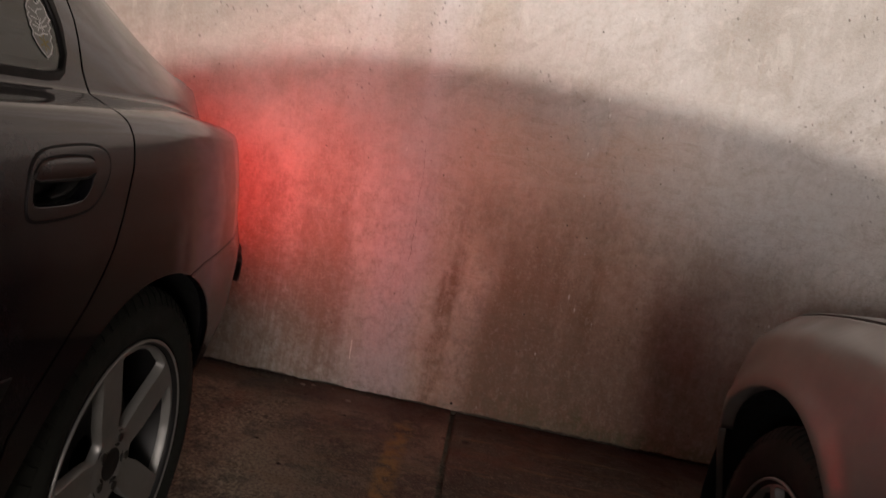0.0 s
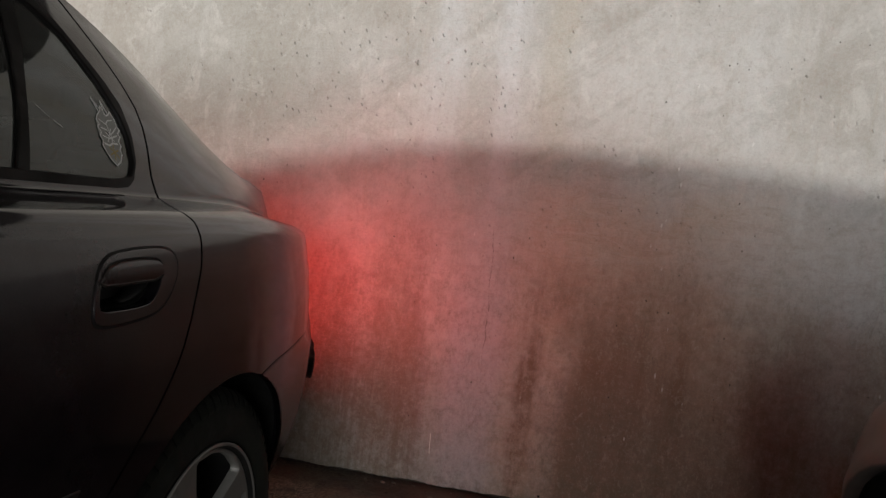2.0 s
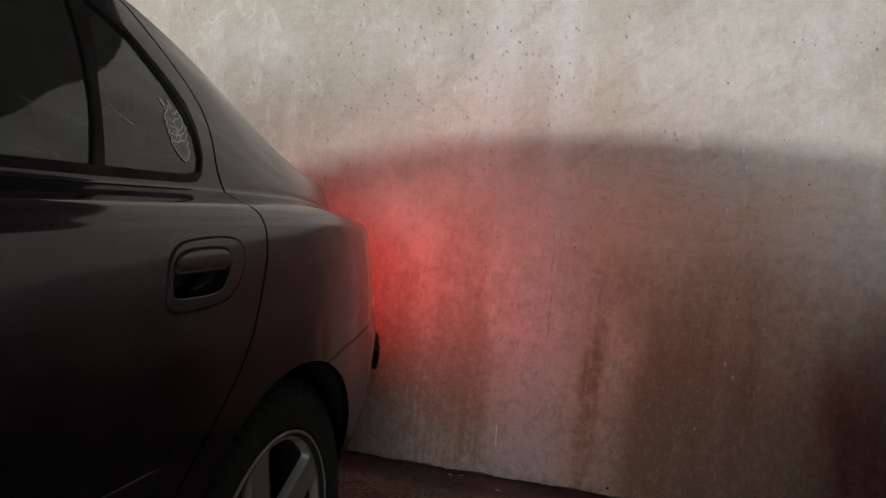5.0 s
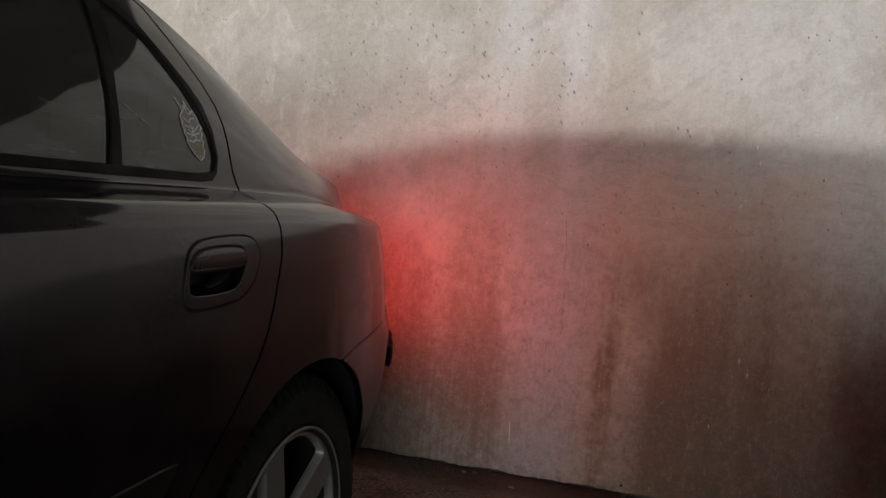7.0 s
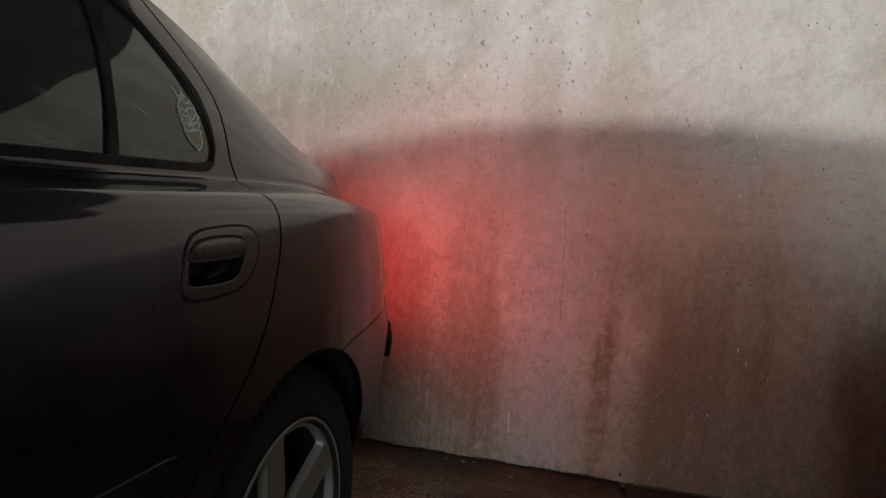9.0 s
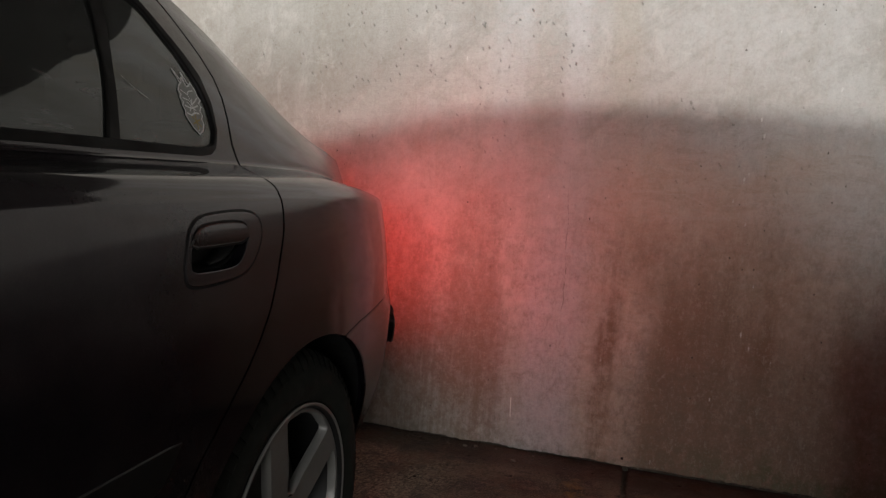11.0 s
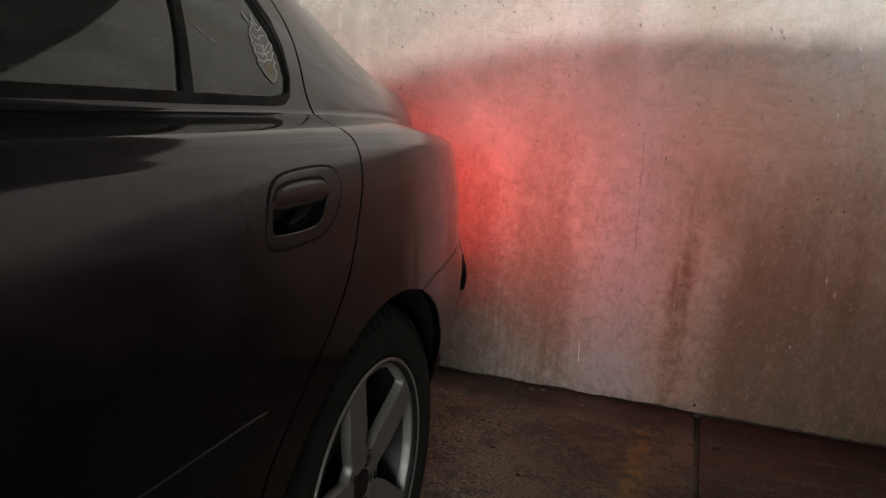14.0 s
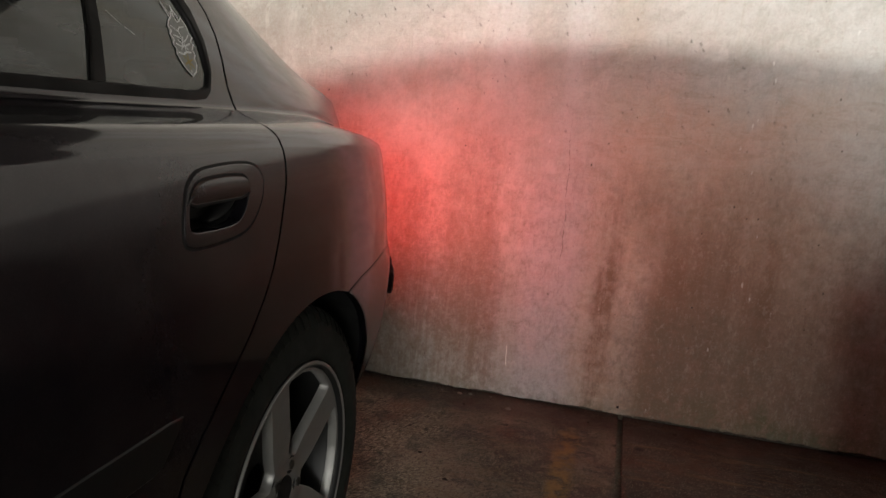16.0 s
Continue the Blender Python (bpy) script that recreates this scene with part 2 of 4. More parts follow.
    crack = n.times(band(n.sum(x, n.sum(n.times(z, 0.03), shifted(n.noise(9, 4, 0.6), 0.03))), 0.2760, 0.2772, 0.2784, 0.2796), n.span(z, 0.42, 0.55), n.span(z, 1.05, 0.85), n.span(mott, 0.4, 0.6))
    col = n.mix(n.times(crack, 0.65), col, (0.13, 0.09, 0.07))
    relief = n.sum(n.sum(n.times(ripple, 0.55), n.times(mott, 0.40)), n.sum(n.sum(n.times(fine, 0.12), n.times(brush, 0.35)), n.sum(n.times(n.sum(pits, flecks, "MAXIMUM"), -0.5), n.times(crack, -0.5))))
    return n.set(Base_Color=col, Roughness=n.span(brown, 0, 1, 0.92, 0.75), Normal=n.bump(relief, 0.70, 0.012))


def floor_concrete():
    n = Nodes("dirty_concrete")
    p = n.parts()
    x, y = p[0], p[1]
    wide = n.noise(2.1, 5, 0.6)
    blot = n.noise(7.5, 7, 0.70, None, 0.4)
    grit = n.noise(110, 5, 0.75)
    mott = n.noise(28, 6, 0.72)
    turn = n.add("ShaderNodeMapping")
    n.put(n.place, turn.inputs[0])
    turn.inputs["Rotation"].default_value = (0, 0, radians(40))
    broom = n.noise(230, 3, 0.7, n.scaled(1, 0.22, 1, source=turn.outputs[0]))
    col = n.mix(n.span(wide, 0.42, 0.58), (0.060, 0.052, 0.040), (0.225, 0.195, 0.145))
    col = n.mix(n.span(blot, 0.52, 0.61, 0, 0.85), col, (0.034, 0.027, 0.022))
    col = n.mix(n.span(mott, 0.48, 0.64, 0, 0.7), col, (0.23, 0.195, 0.145))
    col = n.mix(n.times(n.span(broom, 0.47, 0.56), n.span(blot, 0.62, 0.48, 0.15, 0.9), n.span(n.sum(n.sum(x, n.times(y, 0.35)), n.times(n.sum(wide, 0.5, "SUBTRACT"), 0.9)), 0.50, 0.20, 0.10, 1.0)), col, (0.46, 0.40, 0.30))
    col = n.mix(n.span(grit, 0.50, 0.60, 0, 0.70), col, (0.036, 0.029, 0.023))
    col = n.mix(n.span(x, 0.515, 0.535, 0, 0.74), col, (0.045, 0.037, 0.030))
    swept = n.noise(17, 5, 0.68, n.scaled(0.16, 1.5, 1, (2, 5, 0)), 0.3)
    col = n.mix(n.times(n.span(swept, 0.52, 0.66), n.span(x, 0.52, 0.60, 0.30, 0.80)), col, (0.20, 0.135, 0.075))
    col = n.mix(n.span(n.noise(170, 3, 0.8, n.scaled(1, 1, 1, (4, 4, 0))), 0.55, 0.64, 0, 0.75), col, (0.33, 0.31, 0.25))
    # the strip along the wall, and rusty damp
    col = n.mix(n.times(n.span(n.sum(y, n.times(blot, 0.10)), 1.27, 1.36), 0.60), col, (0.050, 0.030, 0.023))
    rust = n.times(n.span(n.noise(4.3, 5, 0.65, n.scaled(1, 1, 1, (7, 3, 0))), 0.50, 0.66), n.span(y, 0.7, 1.1), n.span(mott, 0.3, 0.6, 0.3, 1.0))
    col = n.mix(n.times(rust, 0.55), col, (0.15, 0.07, 0.042))
    wx = n.sum(x, n.times(n.sum(blot, 0.5, "SUBTRACT"), 0.07))
    line = n.times(n.span(wx, 0.320, 0.350), n.span(wx, 0.410, 0.380), n.span(y, 1.30, 1.15), n.span(n.sum(n.times(mott, 0.55), n.times(blot, 0.45)), 0.42, 0.56))
    col = n.mix(n.times(line, 0.75), col, (0.30, 0.20, 0.055))
    oil = n.dots(7.5, n.scaled(1, 1.2, 1, (0.4, 0.1, 0)), "F1")
    spots = n.times(n.span(n.sum(oil.outputs["Distance"], n.times(mott, 0.20)), 0.26, 0.18), n.span(n.noise(2.6, 3), 0.46, 0.58))
    col = n.mix(n.times(spots, 0.85), col, (0.016, 0.013, 0.012))
    speck = n.dots(60, None, "F1")
    bits = n.times(n.span(speck.outputs["Distance"], 0.10, 0.05), n.span(n.noise(9, 4, 0.7), 0.58, 0.66))
    col = n.mix(n.times(bits, 0.7), col, (0.40, 0.37, 0.32))
    relief = n.sum(n.sum(n.times(grit, 0.4), n.times(broom, 0.5)), n.sum(n.times(blot, 0.4), n.times(mott, 0.5)))
    return n.set(Base_Color=col, Roughness=n.span(blot, 0.35, 0.7, 0.85, 0.5), Normal=n.bump(relief, 1.0, 0.010))


PLASTER = wall_plaster()
CONCRETE = floor_concrete()
PAINT_WHITE = plain("ceiling_concrete", (0.085, 0.083, 0.082), 0.9, grain=0.2, scale=20)
GREY = plain("grey_concrete", (0.13, 0.12, 0.11), 0.9, grain=0.25, scale=9, bump=0.2)


def box(bm, x0, x1, y0, y1, z0, z1):
    v = [bm.verts.new((x, y, z)) for x in (x0, x1) for y in (y0, y1) for z in (z0, z1)]
    for q in ((0, 1, 3, 2), (4, 6, 7, 5), (0, 4, 5, 1), (2, 3, 7, 6), (0, 2, 6, 4), (1, 5, 7, 3)):
        bm.faces.new([v[k] for k in q])
    return v


def link(name, bm, material, smooth=False):
    me = bpy.data.meshes.new(name)
    shape = bm.verts.layers.float_vector.get("shape_normal")
    if shape is None:
        bmesh.ops.recalc_face_normals(bm, faces=bm.faces)
        normals = None
    else:
        for f in bm.faces:
            total = sum((v[shape] for v in f.verts), Vector())
            if f.normal.dot(total) < 0:
                f.normal_flip()
        normals = [tuple(v[shape]) for v in bm.verts]
    bm.to_mesh(me)
    bm.free()
    if normals:
        me.normals_split_custom_set_from_vertices(normals)
    for mt in (material if isinstance(material, (list, tuple)) else [material]):
        me.materials.append(mt)
    if smooth:
        me.polygons.foreach_set("use_smooth", [True] * len(me.polygons))
    return new(name, me)


def part(name, bm, material, parent, label="", smooth=False):
    ob = link(name, bm, material, smooth)
    ob.parent = parent
    if label:
        tagged(ob, label)
    return ob


def slab(name, material, *boxes, label="", category=""):
    bm = bmesh.new()
    for b in boxes:
        box(bm, *b)
    return tagged(link(name, bm, material), label, category, kind="structure")


XW, XE, YS, HIGH = -7.6, 6.0, -7.2, 2.42
JOINT = 0.524
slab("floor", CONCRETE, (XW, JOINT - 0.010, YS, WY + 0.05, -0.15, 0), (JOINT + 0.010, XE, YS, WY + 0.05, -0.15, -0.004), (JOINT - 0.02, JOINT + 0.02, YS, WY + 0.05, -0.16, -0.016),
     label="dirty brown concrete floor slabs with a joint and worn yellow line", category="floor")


def end_wall():
    """The plaster skin stops short of the floor in a ragged edge; behind it the bare foot of the wall."""
    bm = bmesh.new()
    x0, x1 = XW - 0.2, XE + 0.2
    xs = [x0, -3.0, -2.0, -1.4] + [-1.2 + 0.012 * k for k in range(310)] + [2.7, 3.2, 4.5, x1]
    rows = []
    for x in xs:
        z = 0.013 + 0.007 * noise.noise((x * 9, 0, 0)) + 0.005 * noise.noise((x * 45, 3, 0)) + 0.003 * noise.noise((x * 130, 7, 0))
        z = max(0.002, z)
        rows.append([bm.verts.new((x, WY + 0.035, z + 0.004)), bm.verts.new((x, WY + 0.003, z)), bm.verts.new((x, WY, z + 0.004)), bm.verts.new((x, WY, HIGH)), bm.verts.new((x, WY + 0.2, HIGH))])
    for a, b in zip(rows, rows[1:]):
        for j in range(4):
            bm.faces.new((a[j], a[j + 1], b[j + 1], b[j]))
    box(bm, x0, x1, WY + 0.03, WY + 0.2, -0.15, HIGH - 0.001)
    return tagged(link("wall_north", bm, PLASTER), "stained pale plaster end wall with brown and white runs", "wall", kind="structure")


end_wall()
slab("wall_west", GREY, (XW - 0.2, XW, YS - 0.2, WY, -0.15, HIGH), label="grey concrete side wall", category="wall")
slab("wall_east", GREY, (XE, XE + 0.2, YS - 0.2, WY, -0.15, HIGH), label="grey concrete side wall", category="wall")
slab("wall_south", GREY, (XW, -6.3, YS - 0.2, YS, -0.15, HIGH), (-6.3, -4.7, YS - 0.2, YS, -0.15, 1.85), (-6.3, -4.7, YS - 0.2, YS, 2.12, HIGH), (-4.7, -3.3, YS - 0.2, YS, -0.15, HIGH), (-1.9, 0.35, YS - 0.2, YS, -0.15, HIGH), (2.75, XE, YS - 0.2, YS, -0.15, HIGH), (0.35, 2.75, YS - 0.2, YS, 2.2, HIGH),
     (-3.3, -1.9, YS - 0.2, YS, 2.1, HIGH), label="grey concrete wall with the entrance, a doorway and a slot window", category="wall")
slab("ceiling", PAINT_WHITE, (XW - 0.2, XE + 0.2, YS - 0.2, WY + 0.2, HIGH, HIGH + 0.15), label="plain painted concrete ceiling", category="ceiling")
slab("ground", CONCRETE, (-60, 60, -120, YS - 0.001, -0.25, -0.02), label="concrete forecourt outside the garage", category="ground")

# ---- the dark saloon ----
from mathutils.geometry import delaunay_2d_cdt

MID = -0.902    # x of the saloon's middle plane; its near flank is at x = 0, its rear axle at y = 0


def curve(points, v):
    """A smooth monotone line through points (v, value)."""
    xs = [q[0] for q in points]
    ys = [q[1] for q in points]
    if v <= xs[0]:
        return ys[0]
    if v >= xs[-1]:
        return ys[-1]
    k = 0
    while xs[k + 1] < v:
        k += 1
    d = [(ys[j + 1] - ys[j]) / (xs[j + 1] - xs[j]) for j in range(len(xs) - 1)]

    def slope(j):
        if j == 0:
            return d[0]
        if j == len(xs) - 1:
            return d[-1]
        return 0.0 if d[j - 1] * d[j] <= 0 else 2 * d[j - 1] * d[j] / (d[j - 1] + d[j])
    h = xs[k + 1] - xs[k]
    t = (v - xs[k]) / h
    return ((2 * t ** 3 - 3 * t ** 2 + 1) * ys[k] + (t ** 3 - 2 * t ** 2 + t) * h * slope(k)
            + (3 * t ** 2 - 2 * t ** 3) * ys[k + 1] + (t ** 3 - t ** 2) * h * slope(k + 1))


# along the car (y): how far the flank draws in, and the heights of crease, belt and roof rail
DRAW_IN = [(-3.62, -0.42), (-3.55, -0.26), (-3.4, -0.16), (-3.1, -0.07), (-2.7, -0.025), (-2.2, -0.005), (-1.6, 0), (0.0, 0), (0.2, -0.011), (0.4, -0.042),
           (0.6, -0.102), (0.72, -0.157), (0.82, -0.22), (0.89, -0.295), (0.93, -0.40)]
CREASE = [(-3.62, 0.66), (-3.0, 0.78), (-2.3, 0.86), (-1.5, 0.895), (-0.4, 0.905), (0.1, 0.905), (0.4, 0.892), (0.93, 0.875)]
BELT = [(-3.62, 0.70), (-3.0, 0.83), (-2.3, 0.92), (-1.9, 0.955), (-1.5, 0.962), (-0.2, 0.965), (0.15, 0.958), (0.35, 0.940), (0.55, 0.917), (0.75, 0.9135), (0.93, 0.904)]
RAIL = [(-3.62, 0.715), (-3.0, 0.86), (-2.35, 0.955), (-2.05, 0.985), (-1.9, 1.03), (-1.3, 1.355), (-1.0, 1.40), (-0.7, 1.385), (-0.4, 1.325), (-0.1, 1.231), (0.04, 1.177), (0.25, 1.090),
        (0.45, 1.006), (0.55, 0.992), (0.65, 0.978), (0.76, 0.971), (0.93, 0.945)]
RAIL_X = [(-3.62, -0.16), (-2.35, -0.17), (-1.9, -0.18), (-1.3, -0.34), (-0.4, -0.35), (-0.1, -0.30), (0.25, -0.263), (0.45, -0.20), (0.6, -0.173), (0.72, -0.155), (0.82, -0.185), (0.93, -0.175)]


def flank(y, z):
    """The near side's x at that place of the car."""
    c, b, r, rx = curve(CREASE, y), curve(BELT, y), curve(RAIL, y), curve(RAIL_X, y)
    tuck = 1 + 0.6 * max(0.0, min(1.0, (y - 0.1) / 0.3))
    w = max(0.0, min(1.0, (y + 0.22) / 0.17))
    w = 0.35 * w * w * (3 - 2 * w)
    low = [(0.15, -0.105 * tuck * tuck), (0.22, -0.075 * tuck * tuck), (0.32, -0.044 * tuck), (0.42, -0.022 * (0.6 + 0.4 * tuck)), (0.52, -0.006), (0.62, 0.0), (0.72, -0.0035),
           (0.80, -0.0134), (c - 0.058, -0.0190), (c - 0.03, -0.0245), (c - 0.002, -0.0345), (c + 0.002, -0.0381), (c + 0.18 * (b - c), -0.0442 - 0.003 * w), (c + 0.36 * (b - c), -0.0545 - 0.007 * w), (c + 0.44 * (b - c), -0.0620 - 0.010 * w),
           (c + 0.54 * (b - c), -0.0825 - 0.012 * w), (c + 0.64 * (b - c), -0.1080 - 0.006 * w), (c + 0.70 * (b - c), -0.1215 - 0.002 * w), (c + 0.76 * (b - c), -0.1285), (c + 0.82 * (b - c), -0.1312), (b, -0.135)]
    low = [(q[0] if k < 8 else max(q[0], 0.80 * min(1, c / 0.905) + 0.001 * k), q[1]) for k, q in enumerate(low)] if c > 0.84 else [(q[0] * c / 0.905 if k < 8 else q[0], q[1]) for k, q in enumerate(low)]
    up = [(b + (r - b) * 0.04, -0.135 + (rx + 0.135) * 0.026), (b + (r - b) * 0.20, -0.135 + (rx + 0.135) * 0.145), (b + (r - b) * 0.35, -0.135 + (rx + 0.135) * 0.275), (b + (r - b) * 0.75, -0.135 + (rx + 0.135) * 0.685), (r, rx)]
    return curve(low + up, z) + curve(DRAW_IN, y)


def crown(y, x):
    """The height of bonnet, roof, rear window and boot lid between the two rails."""
    r = curve(RAIL, y)
    edge = flank(y, r)
    s = max(-1.0, min(1.0, (x - MID) / (edge - MID)))
    high = curve([(-3.6, 0.05), (-2.4, 0.045), (-1.7, 0.06), (-1.0, 0.035), (-0.4, 0.03), (0.0, 0.012), (0.4, 0.010), (0.93, 0.02)], y)
    return r + high * (1 - abs(s) ** 2.6)


def inside(q, ring):
    hit = False
    for (ax, ay), (bx, by) in zip(ring, ring[1:] + ring[:1]):
        if (ay > q[1]) != (by > q[1]) and q[0] < (bx - ax) * (q[1] - ay) / (by - ay) + ax:
            hit = not hit
    return hit


def spaced(ring, step):
    out = []
    for (ax, ay), (bx, by) in zip(ring, ring[1:] + ring[:1]):
        n = max(1, math.ceil(math.hypot(bx - ax, by - ay) / step))
        out += [(ax + (bx - ax) * k / n, ay + (by - ay) * k / n) for k in range(n)]
    return out


def inset(ring, d):
    area = sum(a[0] * b[1] - b[0] * a[1] for a, b in zip(ring, ring[1:] + ring[:1]))
    s = 1 if area > 0 else -1
    out = []
    for k, q in enumerate(ring):
        a, b = Vector(ring[k - 1]), Vector(ring[(k + 1) % len(ring)])
        u, w = (Vector(q) - a), (b - Vector(q))
        u, w = u.normalized(), w.normalized()
        nrm = Vector((-u.y - w.y, u.x + w.x))
        nrm = nrm / max(0.5, nrm.length) if nrm.length > 1e-6 else Vector((0, 0))
        out.append((q[0] + s * d * nrm.x, q[1] + s * d * nrm.y))
    return out


def sheet(ring, place, step=0.035, lip=0.003, depth=0.016, back=(-1, 0, 0), holes=(), close=None, rim=None):
    """A panel with that outline (in the two numbers that place() takes) and those holes, its edges rounded and turned in."""
    rings = [spaced(ring, rim or step)] + [spaced(h, step * 0.4 if rim else step) for h in holes]
    small = [inset(r, lip if k == 0 else -lip) for k, r in enumerate(rings)]
    core = [inset(r, (lip + (rim or step) * 0.45) * (1 if k == 0 else -1)) for k, r in enumerate(rings)]
    xs, ys = [q[0] for q in rings[0]], [q[1] for q in rings[0]]
    grid = []
    nx, ny = max(1, math.ceil((max(xs) - min(xs)) / step)), max(1, math.ceil((max(ys) - min(ys)) / step))
    levels = [min(ys) + (j + 0.5) * (max(ys) - min(ys)) / ny for j in range(ny)]
    if close:
        # closer rows where the section bends most
        lo, hi, n = close
        levels = [v for v in levels if not lo - step * 0.3 < v < hi + step * 0.3] + [lo + (hi - lo) * k / n for k in range(n + 1)]
    for v in levels:
        # the close rows also have closer columns
        count = nx * 3 if close and close[0] - 1e-6 < v < close[1] + 1e-6 else nx
        for i in range(count):
            q = (min(xs) + (i + 0.5) * (max(xs) - min(xs)) / count, v)
            if inside(q, core[0]) and inside(q, small[0]) and not any(inside(q, c) for c in core[1:]):
                grid.append(q)
    flat, edges, first = [], [], []
    for r in small:
        first.append(len(flat))
        edges += [(len(flat) + k, len(flat) + (k + 1) % len(r)) for k in range(len(r))]
        flat += r
    vs, _, fs, orig, _, _ = delaunay_2d_cdt([Vector(q) for q in flat + grid], edges, [list(range(len(small[0])))], 1, 1e-6)
    bm = bmesh.new()
    shape = bm.verts.layers.float_vector.new("shape_normal")
    made = [bm.verts.new(place(v[0], v[1])) for v in vs]
    for m, v in zip(made, vs):
        h = 0.004
        du = Vector(place(v[0] + h, v[1])) - Vector(place(v[0] - h, v[1]))
        dv = Vector(place(v[0], v[1] + h)) - Vector(place(v[0], v[1] - h))
        nrm = du.cross(dv).normalized()
        m[shape] = nrm if nrm.dot(Vector(back)) < 0 else -nrm
    where = {j: k for k, o in enumerate(orig) for j in o}
    for f in fs:
        c = sum((Vector(vs[k]) for k in f), Vector((0, 0))) / len(f)
        if not any(inside(c, h) for h in small[1:]):
            try:
                bm.faces.new([made[k] for k in f])
            except ValueError:
                pass
    drop = Vector(back).normalized()
    for r, start in zip(rings, first):
        n = len(r)
        r0 = [made[where[start + k]] if start + k in where else None for k in range(n)]
        r1 = [bm.verts.new(Vector(place(*q)) + drop * lip * 0.7) for q in r]
        r2 = [bm.verts.new(Vector(place(*q)) + drop * depth) for q in r]
        for k in range(n):
            j = (k + 1) % n
            for one, two in ((r0, r1), (r1, r2)):
                quad = [one[k], one[j], two[j], two[k]]
                if None not in quad and len(set(quad)) == 4:
                    try:
                        bm.faces.new(quad)
                    except ValueError:
                        pass
    bmesh.ops.delete(bm, geom=[v for v in bm.verts if not v.link_faces], context="VERTS")
    for f in bm.faces:
        f.smooth = True
    return bm


def turn_normals(bm):
    shape = bm.verts.layers.float_vector.get("shape_normal")
    if shape is not None:
        for v in bm.verts:
            v[shape] = Vector((-v[shape].x, v[shape].y, v[shape].z))


def mirrored(bm):
    other = bm.copy()
    for v in other.verts:
        v.co.x = 2 * MID - v.co.x
    turn_normals(other)
    bmesh.ops.reverse_faces(other, faces=other.faces)
    return other


def on_side(y, z):
    return (flank(y, z), y, z)


def on_top(x, y):
    return (x, y, crown(y, x))


def arc(cy, cz, r, a0, a1, n=18):
    return [(cy + r * math.cos(radians(a0 + (a1 - a0) * k / n)), cz + r * math.sin(radians(a0 + (a1 - a0) * k / n))) for k in range(n + 1)]


def car_paint():
    """Black gloss with fine dark flakes that scatter part of the reflection; rougher and less coated towards the
    ground.
    """
    n = Nodes("dark_car_paint")
    t = n.tree
    dust = n.noise(8, 6, 0.7)
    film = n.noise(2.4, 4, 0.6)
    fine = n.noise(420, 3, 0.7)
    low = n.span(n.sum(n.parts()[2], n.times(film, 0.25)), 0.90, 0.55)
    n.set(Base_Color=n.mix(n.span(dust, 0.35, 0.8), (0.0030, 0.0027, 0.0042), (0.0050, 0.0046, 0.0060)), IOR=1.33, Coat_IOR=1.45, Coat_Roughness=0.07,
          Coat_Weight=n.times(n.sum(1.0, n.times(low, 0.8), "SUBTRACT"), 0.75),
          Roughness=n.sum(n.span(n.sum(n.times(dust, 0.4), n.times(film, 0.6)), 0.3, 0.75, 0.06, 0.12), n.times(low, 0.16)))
    flakes = n.add("ShaderNodeBsdfGlossy")
    n.put(n.mix(n.span(dust, 0.3, 0.7), (0.060, 0.052, 0.058), (0.090, 0.079, 0.085)), flakes.inputs[0])
    flakes.inputs["Roughness"].default_value = 0.42
    both_layers = n.add("ShaderNodeMixShader")
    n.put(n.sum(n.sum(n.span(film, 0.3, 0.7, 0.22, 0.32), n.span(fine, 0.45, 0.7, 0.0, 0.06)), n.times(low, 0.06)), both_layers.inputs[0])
    t.links.new(n.shader.outputs[0], both_layers.inputs[1])
    t.links.new(flakes.outputs[0], both_layers.inputs[2])
    t.links.new(both_layers.outputs[0], t.nodes["Material Output"].inputs[0])
    return n.material


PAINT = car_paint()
RUBBER = plain("tyre_rubber", (0.0105, 0.0115, 0.009), 0.85, grain=0.4, scale=80, bump=0.3)
BLACK_PLASTIC = plain("black_plastic", (0.010, 0.010, 0.010), 0.5, grain=0.3, scale=200, bump=0.1)
SEAL = plain("black_seal_rubber", (0.0045, 0.004, 0.004), 0.6, grain=0.3, scale=120, bump=0.1)
SEAL.node_tree.nodes["Principled BSDF"].inputs["Specular IOR Level"].default_value = 0.15
ALLOY = plain("silver_alloy", (0.25, 0.245, 0.235), 0.46, 0.6, grain=0.2, scale=60, bump=0.05)
DARK_ALLOY = plain("dark_alloy", (0.022, 0.022, 0.022), 0.5, 0.6, grain=0.35, scale=40, bump=0.05)
STEEL = plain("dark_steel", (0.06, 0.055, 0.05), 0.5, 0.8, grain=0.3, scale=60)
CLOTH = plain("dark_seat_cloth", (0.018, 0.018, 0.019), 0.95, grain=0.4, scale=300, bump=0.4)
STRIP = plain("satin_black_trim", (0.006, 0.006, 0.006), 0.38, grain=0.2, scale=90)
STRIP.node_tree.nodes["Principled BSDF"].inputs["Specular IOR Level"].default_value = 0.3
CHROME = plain("dull_chrome", (0.55, 0.55, 0.55), 0.2, 1.0, grain=0.05)


